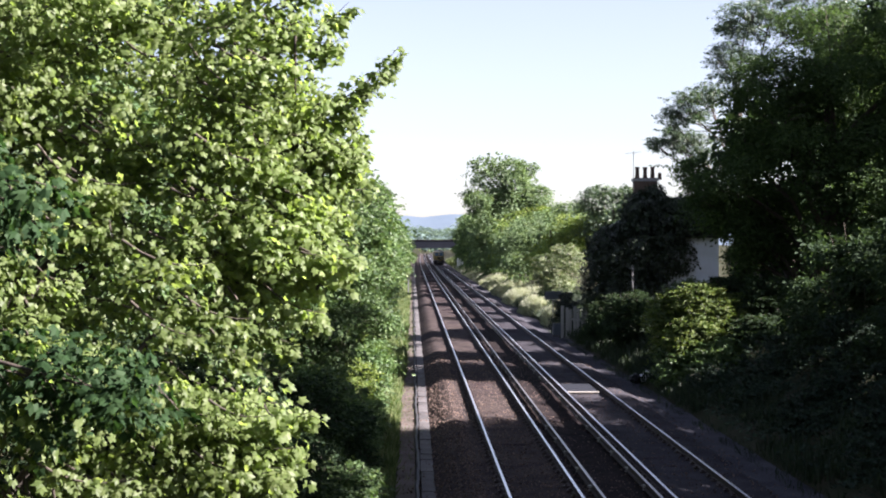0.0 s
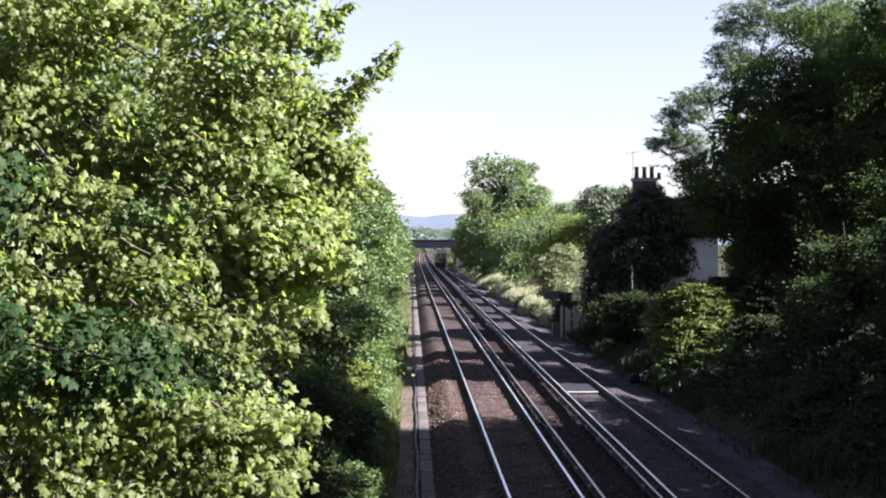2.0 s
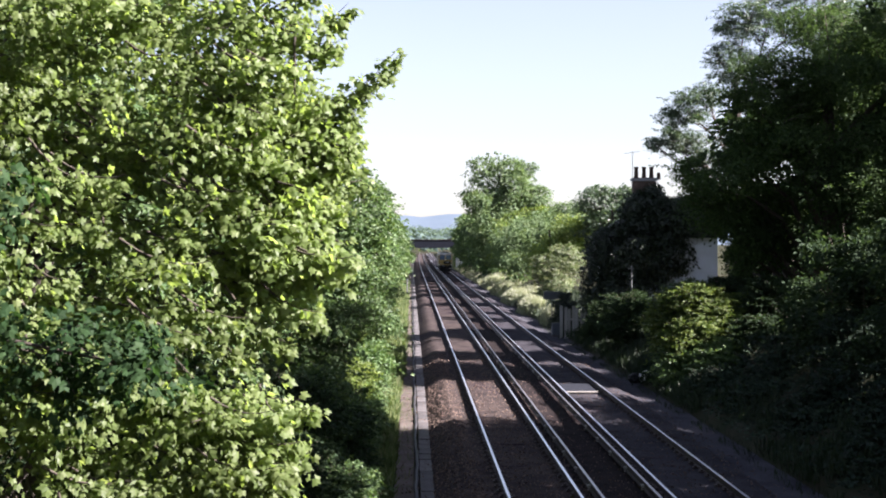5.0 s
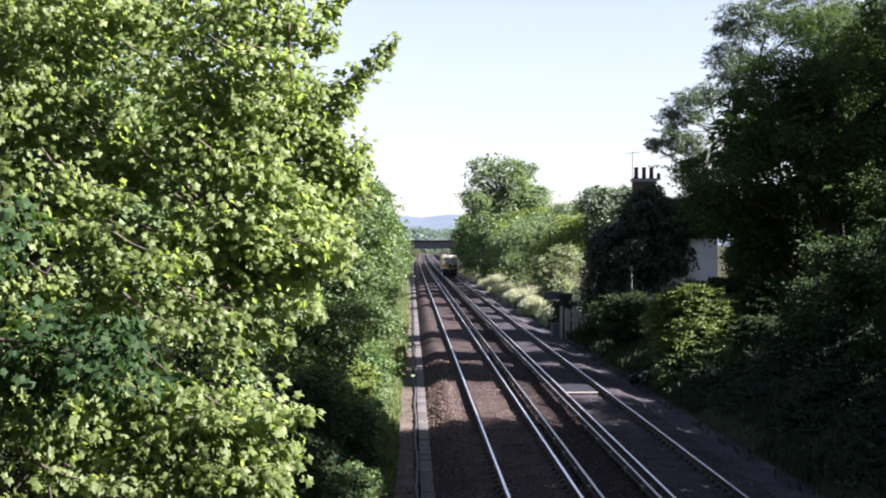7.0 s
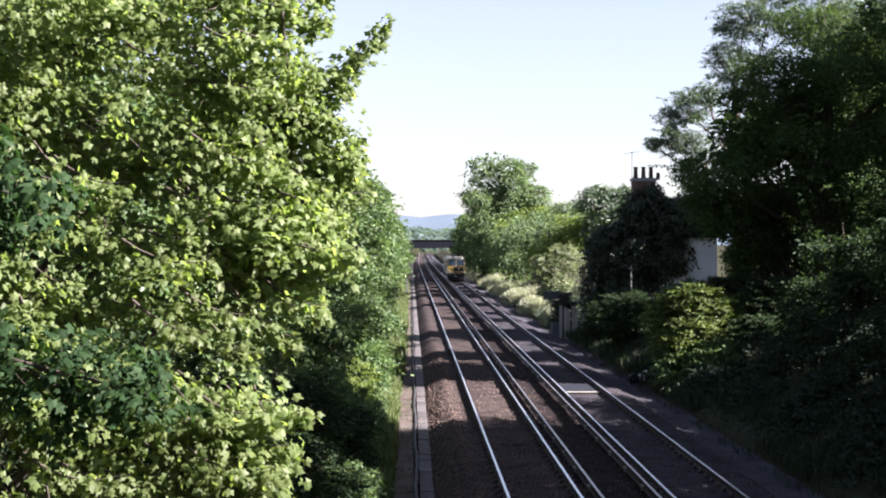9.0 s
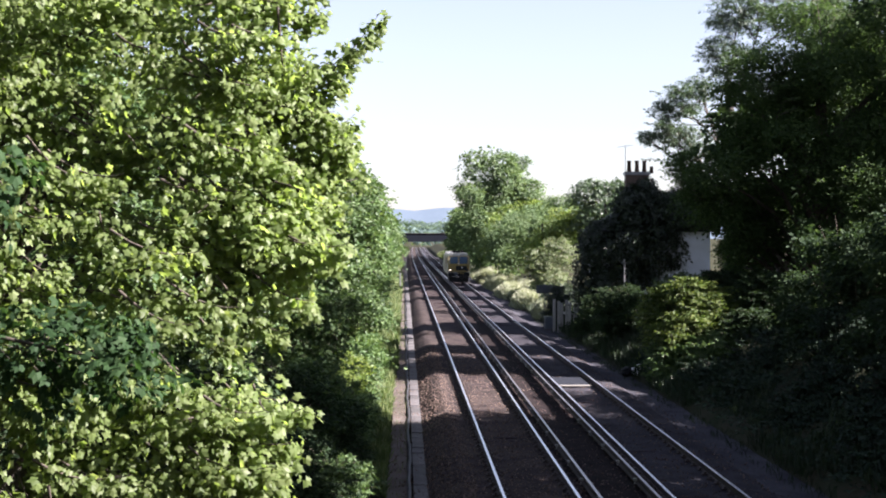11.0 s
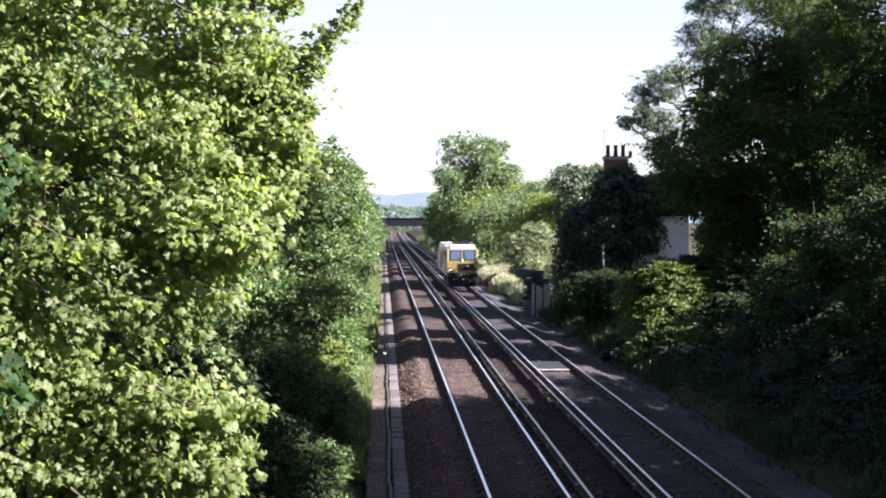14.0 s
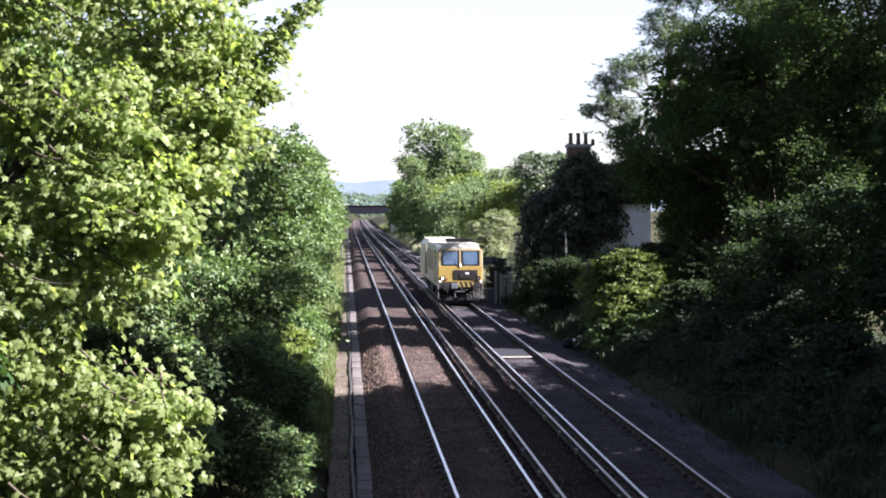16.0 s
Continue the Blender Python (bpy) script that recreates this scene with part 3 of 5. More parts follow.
def build_bridge():
    b = thing("road_bridge", "dark steel girder road bridge on brick abutments across the line", "bridge", (0.5, 351, -0.35))
    part("girder", box((5.4, 0, 5.25), (16, 0.5, 1.9), 0.03), "bridge", b)
    part("deck", box((5.4, 4.5, 4.7), (16, 8.6, 0.5)), "bridge", b)
    part("girder", box((5.4, 9, 5.25), (16, 0.5, 1.9), 0.03), "bridge", b)
    part("coping", box((5.4, -0.05, 6.27), (16.4, 0.7, 0.14), 0.02), "abut", b)
    for x, w in ((-3.4, 5.0), (13.2, 6.4)):
        part("abutment", box((x, 4.5, 1.7), (w, 9.4, 5.4), 0.05), "abut", b)
        part("capstone", box((x, -0.1, 4.48), (w + 0.2, 0.8, 0.2), 0.03), "abut", b)
        part("parapet", box((x + (-3 if x < 0 else 3), 0, 5.3), (w + 2, 0.5, 1.8), 0.03), "abut", b)


def build_house():
    h = thing("house", "ivy-grown white rendered house with a brick chimney stack", "house", (14.2, 82.5, 0.8))
    w, d, e, r = 5.9, 7.5, 4.9, 6.5
    bm = box((0.15, d / 2, e / 2 - 0.5), (w, d, e + 1))
    part("wall", bm, "render_wall", h, "white painted render")
    bm = bmesh.new()
    vs = [bm.verts.new(p) for p in ((-0.15 - w / 2, -0.3, e - 0.1), (w / 2 + 0.45, -0.3, e - 0.1), (w / 2 + 0.45, d + 0.3, e - 0.1), (-0.15 - w / 2, d + 0.3, e - 0.1),
                                     (-0.9, d / 2, r), (w / 2 + 0.35, d / 2, r))]
    for q in ((0, 1, 5, 4), (2, 3, 4, 5), (0, 4, 3), (1, 2, 5), (3, 2, 1, 0)):
        bm.faces.new([vs[i] for i in q])
    part("roof", bm, "slate", h)
    part("gutter", rod((-0.15 - w / 2, -0.34, e - 0.12), (w / 2 + 0.45, -0.34, e - 0.12), 0.06, seg=8), "black", h)
    st = part("chimney_stack", box((-0.72, 2.2, 6.7), (1.35, 0.6, 3.0), 0.01), "brick", h, "dark brick chimney stack")
    part("oversailing_course", box((-0.72, 2.2, 8.08), (1.5, 0.74, 0.16), 0.01), "lead", st)
    for x in (-1.17, -0.72, -0.29):
        bm = rod((x, 2.2, 8.15), (x, 2.2, 8.75), 0.135, 0.105, 12)
        rod((x, 2.2, 8.73), (x, 2.2, 8.83), 0.14, 0.135, 12, bm)
        rod((x, 2.2, 8.14), (x, 2.2, 8.22), 0.16, 0.15, 12, bm)
        part("chimney_pot", bm, "clay", st)
    part("low_pot", rod((0.13, 2.2, 8.1), (0.13, 2.2, 8.5), 0.12, 0.1, 12), "clay", st)
    a = part("aerial", rod((-1.39, 2.2, 7.8), (-1.39, 2.2, 9.75), 0.018, seg=6), "galv", h, "thin television aerial")
    bm = rod((-1.87, 2.2, 9.6), (-0.97, 2.2, 9.72), 0.012, seg=5)
    for i in range(6):
        x = -1.77 + 0.15 * i
        rod((x, 2.0, 9.61 + 0.02 * i), (x, 2.4, 9.61 + 0.02 * i), 0.008, seg=5, bm=bm)
    part("boom", bm, "galv", a)
    part("lean_to", box((3.1, -0.8, 0.9), (1.1, 1.5, 2.9), 0.02), "brick", h, "low red-brick outbuilding")
    rng = np.random.default_rng(31)
    blobs = [(-2.6, 0.0, 2.0, 1.7, 1.3, 2.8), (-2.1, 0.2, 4.2, 1.5, 1.2, 1.5), (-1.0, 0.0, 3.4, 1.9, 1.1, 2.8), (0.1, 0.1, 4.2, 1.3, 0.9, 2.0), (-1.2, 1.2, 5.7, 1.6, 1.3, 1.1),
             (0.3, 1.4, 6.3, 1.5, 1.2, 0.9), (-1.0, 1.6, 6.9, 1.1, 0.7, 0.6), (-0.1, 1.6, 7.1, 0.6, 0.6, 0.6), (1.6, 1.6, 6.2, 1.4, 1.4, 0.9), (2.8, 2.2, 5.9, 1.4, 1.6, 0.9), (1.3, -0.3, 5.3, 1.1, 0.5, 0.6), (2.5, -0.3, 5.4, 1.1, 0.5, 0.6), (-2.6, 1.8, 4.4, 1.3, 1.8, 1.3)]
    (v, f), c = sprays(tiers(blobs, rng, 9, 0.52, 0.85), 10, 14, 0.24, 0.21, rng, flat=0.35, shell=0.2, lump=0.3, droop=0.6)
    part("ivy", np_mesh("ivy", v, f), "ivy", h, "dense dark glossy ivy over wall and roof")


def grass_patch(name, label, x0, x1, y0, y1, n, height, leaf, seed, zf=lie, category="grass", lumps=0.0):
    rng = np.random.default_rng(seed)
    x, y = rng.uniform(x0, x1, n), rng.uniform(y0, y1, n)
    if lumps:
        keep = np.array([noise.noise((a * 0.9, b * lumps, seed)) > -0.1 for a, b in zip(x, y)])
        x, y = x[keep], y[keep]
        n = len(x)
    x = x + np.array([bend(b) for b in y])
    z = np.array([zf(a, b) for a, b in zip(x, y)])
    tips = np.c_[rng.normal(size=(n, 2)) * 0.28, np.ones(n)]
    nor = np.c_[rng.normal(size=(n, 2)), np.full(n, 0.2)]
    v, f = place_leaves(np.c_[x, y, z], nor, tips, height * rng.uniform(0.5, 1.15, n), BLADE)
    return tagged(part(name, np_mesh(name, v, f), leaf), label, category, kind="stuff")


def ground_cover(name, label, x0, x1, y0, y1, n, size, leaf, seed):
    rng = np.random.default_rng(seed)
    x, y = rng.uniform(x0, x1, n), rng.uniform(y0, y1, n)
    up = np.array([max(0.0, 0.16 + 0.3 * noise.noise((p * 0.9, q * 0.7, 3.0))) for p, q in zip(x, y)])
    z = np.array([lie(p, q) for p, q in zip(x, y)]) + up * rng.random(n) ** 0.5
    nor = np.c_[rng.normal(size=(n, 2)) * 0.5 + np.array((-0.25, -0.2)), np.ones(n)]
    v, f = place_leaves(np.c_[x, y, z], nor, rng.normal(size=(n, 3)) * np.array((1, 1, 0.3)), size * rng.uniform(0.6, 1.3, n), DIAMOND)
    tagged(part(name, np_mesh(name, v, f), leaf), label, "ground cover", kind="stuff")


def hummock(x, y, rx, ry, h, n, seed):
    """A mound of tall hay-coloured grass."""
    rng = np.random.default_rng(seed)
    a, r = rng.uniform(0, 2 * math.pi, n), np.sqrt(rng.random(n))
    px, py = r * np.cos(a) * rx, r * np.sin(a) * ry
    pz = np.array([lie(x + u, y + w) for u, w in zip(px, py)]) + 0.75 * h * (1 - r ** 2.2)
    tips = np.c_[px / rx * 0.5 + rng.normal(size=n) * 0.3, py / ry * 0.3 + rng.normal(size=n) * 0.3, np.full(n, 0.9)]
    v, f = place_leaves(np.c_[px, py, pz - 0.15], np.c_[rng.normal(size=(n, 2)), np.full(n, 0.2)], tips, h * 0.5 * rng.uniform(0.5, 1.2, n), BLADE)
    m = thing("grass_mound", "mound of tall pale seeding grass beside the track", "grass", (x, y, 0), "grass mounds beside the track")
    tagged(part("long_grass", np_mesh("long_grass", v, f), "haygrass", m), kind="stuff")
    g = [(i, j) for i in range(9) for j in range(7)]
    gv = [(rx * (i / 4 - 1), ry * (j / 3 - 1), lie(x + rx * (i / 4 - 1), y + ry * (j / 3 - 1)) - 0.1 + 0.8 * h * max(0, 1 - ((i / 4 - 1) ** 2 + (j / 3 - 1) ** 2))) for i, j in g]
    part("turf", np_mesh("turf", gv, [(i * 7 + j, i * 7 + j + 7, i * 7 + j + 8, i * 7 + j + 1) for i in range(8) for j in range(6)], True), "soil", m)


def build_trackside():
    s = thing("sign_board", "dark rectangular sign board on a grey post at the fence", "sign", (8.75, 91, lie(9.2, 91) - 0.1))
    part("post", rod((0, 0, 0), (0, 0, 2.75), 0.045), "galv", s)
    part("board", box((0, -0.06, 2.45), (1.05, 0.04, 0.5), 0.01), "board", s)
    for z in (2.3, 2.6):
        part("clip", box((0, -0.02, z), (0.14, 0.07, 0.04)), "galv", s)
    f = thing("paling_fence", "short run of pale weathered upright palings", "fence", (8.98, 87.5, -0.5))
    for i in range(7):
        part("paling", box((0.05 * (i % 2) + 0.19 * i, -0.4 * i, 1.0 - 0.05 * (i % 3)), (0.17, 0.09, 2.0 - 0.1 * (i % 3)), 0.012), "timber", f)
    part("rail_bar", box((0.4, -0.9, 1.2), (0.07, 2.2, 0.1), 0.01, m=Matrix.Rotation(radians(22), 4, "Z") @ Matrix.Translation((0, 0, 0))), "timber", f)
    c = thing("trackside_cabinet", "small pale grey trackside cabinet on a plinth", "cabinet", (8.75, 88.5, -0.44))
    part("plinth", box((0, 0, 0.05), (0.55, 0.45, 0.14), 0.01), "concrete", c)
    part("body", box((0, 0, 0.45), (0.45, 0.36, 0.7), 0.015), "bluebox", c)
    part("lid", box((0, 0, 0.82), (0.5, 0.4, 0.05), 0.01), "bluebox", c)
    part("door", box((0, -0.19, 0.45), (0.38, 0.02, 0.6), 0.005), "bluebox", c)
    b = thing("rubbish_sack", "crumpled white sack beside a dark one on gravel", "sack", (9.25, 59, -0.4))
    for k, (x, r, m) in enumerate(((0.3, 0.34, "bag"), (-0.25, 0.27, "black"), (0.62, 0.2, "bag"))):
        bm = bmesh.new()
        bmesh.ops.create_icosphere(bm, subdivisions=3, radius=r)
        for vt in bm.verts:
            vt.co *= 1 + 0.35 * noise.noise(vt.co * 7 + Vector((k * 3, 0, 0)))
            vt.co.z = max(vt.co.z * 0.8, -r * 0.6)
        part("sack", bm, m, b, at=(x, 0.1 * k, r * 0.6))
    p = thing("marker_post", "slim grey steel marker post on the grassy verge", "post", (-0.36, 146, -0.46))
    part("post", rod((0, 0, 0), (0, 0, 2.1), 0.07, seg=10), "galv", p)
    part("cap", rod((0, 0, 2.1), (0, 0, 2.16), 0.085, 0.04, seg=10), "darkmetal", p)
    q = thing("crossing_board", "pale flat board laid between the rails", "board", (6.12, 54.0, -0.12))
    for i in range(5):
        part("plank", box((0, -1.2 + 0.6 * i, 0), (1.15, 0.57, 0.06), 0.01), "plate", q)
    part("edge", box((0, -1.53, 0.02), (1.15, 0.05, 0.05), 0.01), "pot", q, "pale edge strip")
    w = thing("garden_post", "thin pale T-shaped post standing before the ivy", "post", (12.0, 79.6, lie(12.0, 79.6) - 0.1))
    part("post", rod((0, 0, 0), (0, 0, 3.3), 0.035, seg=8), "galv", w)
    part("crossbar", box((0, 0, 3.1), (0.36, 0.04, 0.05), 0.01), "galv", w)
    for k, (x, y, hgt) in enumerate(((9.4, 300, 2.4), (9.9, 302, 1.9), (10.3, 300, 1.6))):
        g = thing("white_post", "white painted post near the road bridge", "post", (x, y, lie(x, y) - 0.1), "white posts near the bridge")
        part("post", box((0, 0, hgt / 2), (0.34, 0.2, hgt), 0.03), "white", g)
        part("cap", box((0, 0, hgt + 0.03), (0.42, 0.28, 0.08), 0.02), "white", g)


# ---- the moving vehicle: front face at y = 0, rail level at z = 0 ----
def build_vehicle():
    t = thing("track_maintenance_vehicle", "yellow track maintenance vehicle with cream cab running on the rails", "rail vehicle", (6.2, 342, 0))
    t.scale = (0.94, 1, 1)
    L = 19.0

    def shell(prof, y0, y1, material, name, label=""):
        k = len(prof)
        bm = bmesh.new()
        a = [bm.verts.new((x, y0, z)) for x, z in prof]
        b = [bm.verts.new((x, y1, z)) for x, z in prof]
        bm.faces.new(a)
        bm.faces.new(b[::-1])
        for i in range(k):
            bm.faces.new((a[i], b[i], b[(i + 1) % k], a[(i + 1) % k]))
        bmesh.ops.recalc_face_normals(bm, faces=bm.faces)
        bmesh.ops.bevel(bm, geom=[e for e in bm.edges], offset=0.035, segments=2, affect="EDGES")
        return part(name, bm, material, t, label)
    cab = shell(((-1.3, 1.1), (1.3, 1.1), (1.32, 2.0), (1.22, 3.0), (1.02, 3.28), (-1.02, 3.28), (-1.22, 3.0), (-1.32, 2.0)), 0.0, 3.4, "cream", "cab", "cream-painted cab")
    nose = box((0, -0.03, 1.69), (2.56, 0.1, 0.88), 0.03)
    part("nose_panel", nose, "yellow", cab, "warning yellow front panel")
    for s in (-1, 1):
        part("corner_post", box((s * 1.195, -0.035, 2.55), (0.2, 0.06, 0.94), 0.03), "tan", cab)
        part("grab_rail", rod((s * 1.27, -0.1, 0.35), (s * 1.27, -0.1, 1.3), 0.022, seg=8), "galv", t)
        w = part("windscreen", box((s * 0.57, -0.03, 2.56), (0.92, 0.07, 0.76), 0.05), "screen", cab, "windscreen pane with a blue sky reflection in its colour")
        part("seal", frame_ring(0.98, 0.82, 0.03, s * 0.57, 2.56, -0.05), "black", w)
        part("wiper", rod((s * 0.16, -0.085, 2.2), (s * 0.3, -0.085, 2.5), 0.006, seg=6), "darkmetal", w)
        for z, h in ((2.07, 0.14), (3.01, 0.1)):
            part("window_surround", box((s * 0.57, -0.032, z), (1.05, 0.05, h), 0.01), "tan", cab)
        part("side_window", box((s * 1.27, 1.1, 2.45), (0.06, 1.0, 0.7), 0.03), "screen", cab)
        d = part("cab_door", box((s * 1.315, 2.4, 2.05), (0.05, 0.75, 1.8), 0.02), "yellow", cab)
        part("door_pane", box((s * 1.335, 2.4, 2.55), (0.03, 0.5, 0.6), 0.01), "screen", d)
        part("handrail", rod((s * 1.37, 1.92, 1.3), (s * 1.37, 1.92, 2.5), 0.018, seg=6), "white", d)
        hl = part("headlight", rod((s * 1.02, -0.1, 1.46), (s * 1.02, -0.14, 1.46), 0.06 if s < 0 else 0.05, seg=16), "lamp" if s < 0 else "galv", t, "lit round headlamp" if s < 0 else "")
        part("bezel", rod((s * 1.02, -0.06, 1.46), (s * 1.02, -0.115, 1.46), 0.16, 0.14, seg=16), "black", hl)
        part("tail_lamp", rod((s * 0.78, -0.08, 1.42), (s * 0.78, -0.11, 1.42), 0.06, seg=10), "redbrown", t)
        bf = part("buffer", rod((s * 0.87, -0.1, 1.02), (s * 0.87, -0.5, 1.02), 0.085, seg=12), "black", t)
        part("buffer_head", rod((s * 0.87, -0.5, 1.02), (s * 0.87, -0.56, 1.02), 0.2, 0.18, seg=18), "black", bf)
        part("lamp_bracket", box((s * 1.18, -0.1, 1.3), (0.1, 0.12, 0.1), 0.01), "white", t)
        part("step", box((s * 1.25, 2.4, 0.55), (0.2, 0.6, 0.05), 0.01), "darkmetal", t)
    part("centre_pillar", box((0, -0.035, 2.55), (0.14, 0.06, 0.94), 0.02), "tan", cab)
    part("wiper_motor", box((0, -0.09, 2.16), (0.1, 0.06, 0.16), 0.02), "white", cab)
    part("roof_edge", box((0, 0.02, 3.14), (2.1, 0.14, 0.22), 0.04), "roofpaint", cab)
    roof = part("cab_roof", box((0, 1.7, 3.3), (2.1, 3.5, 0.12), 0.05), "roofpaint", t, "pale sun-faded roof")
    part("roof_light", box((0, -0.02, 3.2), (0.22, 0.1, 0.12), 0.02), "white", roof)
    rb = part("roof_unit", box((-0.05, 1.5, 3.5), (1.35, 1.3, 0.2), 0.05), "darkmetal", t, "dark roof equipment")
    part("roof_rail", rod((-0.8, 0.7, 3.58), (0.7, 0.7, 3.58), 0.03, seg=6), "black", rb)
    part("horn", rod((0.75, 0.4, 3.42), (0.75, 0.8, 3.42), 0.05, 0.03, seg=8), "black", rb)
    part("front_grille", box((0.32, -0.085, 1.66), (1.35, 0.06, 0.52), 0.02), "black", t, "black front recess")
    part("recess_panel", box((0.25, -0.12, 1.62), (0.6, 0.03, 0.28), 0.01), "darkmetal", t)
    part("number_bars", box((0.4, -0.14, 1.74), (0.2, 0.02, 0.08)), "white", t)
    hz = part("hazard_panel", box((0.3, -0.12, 1.12), (1.2, 0.05, 0.3), 0.01), "black", t, "black and yellow striped panel")
    for i in range(4):
        bm = bmesh.new()
        x = -0.18 + i * 0.27
        q = [bm.verts.new(p) for p in ((x + 0.1, -0.15, 1.0), (x + 0.22, -0.15, 1.0), (x + 0.12, -0.15, 1.25), (x, -0.15, 1.25))]
        fc = bm.faces.new(q)
        r = bmesh.ops.extrude_face_region(bm, geom=[fc])
        for g in r["geom"]:
            if isinstance(g, bmesh.types.BMVert):
                g.co.y -= 0.008
        part("stripe", bm, "yellow", hz)
    part("blue_hose_box", box((-0.35, -0.16, 1.05), (0.4, 0.14, 0.3), 0.04), "bluebox", t)
    part("buffer_beam", box((0, 0.05, 0.98), (2.5, 0.3, 0.4), 0.03), "darkmetal", t)
    part("underframe", box((0, L / 2, 0.95), (2.2, L - 0.4, 0.4), 0.03), "darkmetal", t)
    part("coupling_hook", box((0, -0.25, 0.95), (0.12, 0.4, 0.14), 0.03), "darkmetal", t)
    for x in (-0.35, 0.35, 0.55, 0.72, 0.86, 0.98, 1.08):
        bm = bmesh.new()
        prev = Vector((x, -0.12, 0.9))
        for k in range(1, 6):
            a = k / 5
            nxt = Vector((x + 0.1 * a, -0.12 - 0.25 * math.sin(a * 3.14), 0.9 - 0.5 * math.sin(a * 2.2)))
            rod(prev, nxt, 0.022, seg=6, bm=bm)
            prev = nxt
        part("brake_hose", bm, "rubber", t)
    pl = part("rail_guard", box((0, 0.1, 0.36), (2.3, 0.12, 0.52), 0.03), "black", t)
    part("guard_bar", box((0.1, 0.0, 0.3), (1.9, 0.06, 0.06), 0.015), "darkmetal", pl)
    part("engine_hood", box((0, 8.2, 2.1), (2.3, 9.4, 2.0), 0.06), "cream", t, "long cream engine housing")
    for i in range(9):
        for s in (-1, 1):
            part("louvre_panel", box((s * 1.165, 4.1 + i * 1.05, 2.2), (0.03, 0.85, 1.2), 0.01), "redbrown" if i % 2 else "cream", t)
    part("hood_roof", box((0, 8.2, 3.14), (2.2, 9.3, 0.1), 0.04), "roofpaint", t)
    part("exhaust", rod((0.6, 5.2, 3.1), (0.6, 5.2, 3.6), 0.09, seg=10), "darkmetal", t)
    shell(((-1.28, 1.1), (1.28, 1.1), (1.3, 2.0), (1.22, 2.95), (1.0, 3.25), (-1.0, 3.25), (-1.22, 2.95), (-1.3, 2.0)), 13.1, L, "cream", "rear_cab", "cream rear cab")
    part("rear_roof", box((0, 16.0, 3.28), (2.1, 5.8, 0.1), 0.04), "roofpaint", t)
    for s in (-1, 1):
        part("side_sill", box((s * 1.22, L / 2, 1.06), (0.08, L - 0.5, 0.2), 0.02), "cream", t)
        part("axle_frame", box((s * 1.05, 3.1, 0.62), (0.12, 3.0, 0.36), 0.05), "darkmetal", t)
        part("axle_frame", box((s * 1.05, 15.9, 0.62), (0.12, 3.0, 0.36), 0.05), "darkmetal", t)
        part("tank", box((s * 0.85, 9.0, 0.6), (0.5, 3.2, 0.5), 0.08), "darkmetal", t)
    wheels = []
    for y in (2.1, 4.1, 14.9, 16.9):
        bm = rod((-0.9, 0, 0), (0.9, 0, 0), 0.07, seg=10)
        for s in (-1, 1):
            rod((s * 0.685, 0, 0), (s * 0.82, 0, 0), 0.42, seg=24, bm=bm)
            rod((s * 0.66, 0, 0), (s * 0.69, 0, 0), 0.45, seg=24, bm=bm)
        wh = part("wheelset", bm, "darkmetal", t, "steel wheelset", at=(0, y, 0.42))
        wheels.append((wh, y))
    return t, wheels


def frame_ring(w, h, b, x, z, y):
    bm = box((x - w / 2 + b / 2, y, z), (b, 0.06, h), 0.006)
    box((x + w / 2 - b / 2, y, z), (b, 0.06, h), 0.006, bm)
    box((x, y, z - h / 2 + b / 2), (w - 2 * b, 0.06, b), 0, bm)
    box((x, y, z + h / 2 - b / 2), (w - 2 * b, 0.06, b), 0, bm)
    return bm


build_ground()
build_distance()
build_bridge()
build_house()
build_trackside()
vehicle, wheelsets = build_vehicle()

# ---- trees and bushes beside the line ----
# the near maple, whose boughs stir in the wind
MAPLE = (-5.6, 16.5, 0.2)
BOUGHS = (
    ((-2.8, 14.6, 6.95, 1.5, 1.2, 0.95), (-4.2, 14.4, 6.8, 1.2, 1.2, 0.9), (-3.5, 13.9, 7.5, 1.1, 0.8, 0.6), (-4.3, 13.6, 6.3, 0.8, 0.8, 0.7)),
    ((-1.6, 14.2, 6.75, 0.75, 0.8, 0.62), (-1.6, 14.3, 7.45, 0.75, 0.7, 0.35), (-1.15, 14.2, 6.4, 0.4, 0.5, 0.4)),
    ((-2.3, 14.0, 5.75, 1.15, 1.0, 0.7), (-1.4, 13.9, 5.8, 0.75, 0.7, 0.55), (-0.95, 14.3, 5.95, 0.42, 0.5, 0.42)),
    ((-3.5, 13.6, 5.2, 1.0, 0.9, 0.85), (-2.0, 13.5, 4.9, 0.95, 0.7, 0.4), (-1.2, 13.7, 5.2, 0.55, 0.5, 0.32)),
    ((-2.7, 13.2, 3.6, 1.15, 0.8, 0.45), (-1.65, 13.0, 3.65, 0.7, 0.5, 0.22), (-3.6, 13.0, 4.0, 0.9, 0.8, 0.6), (-2.5, 12.8, 2.75, 1.1, 0.8, 0.4), (-3.4, 12.6, 2.6, 0.9, 0.8, 0.5), (-3.7, 13.3, 4.5, 0.85, 0.7, 0.55), (-2.9, 13.2, 3.95, 0.8, 0.7, 0.5), (-2.0, 13.0, 3.3, 0.75, 0.6, 0.4)),
)
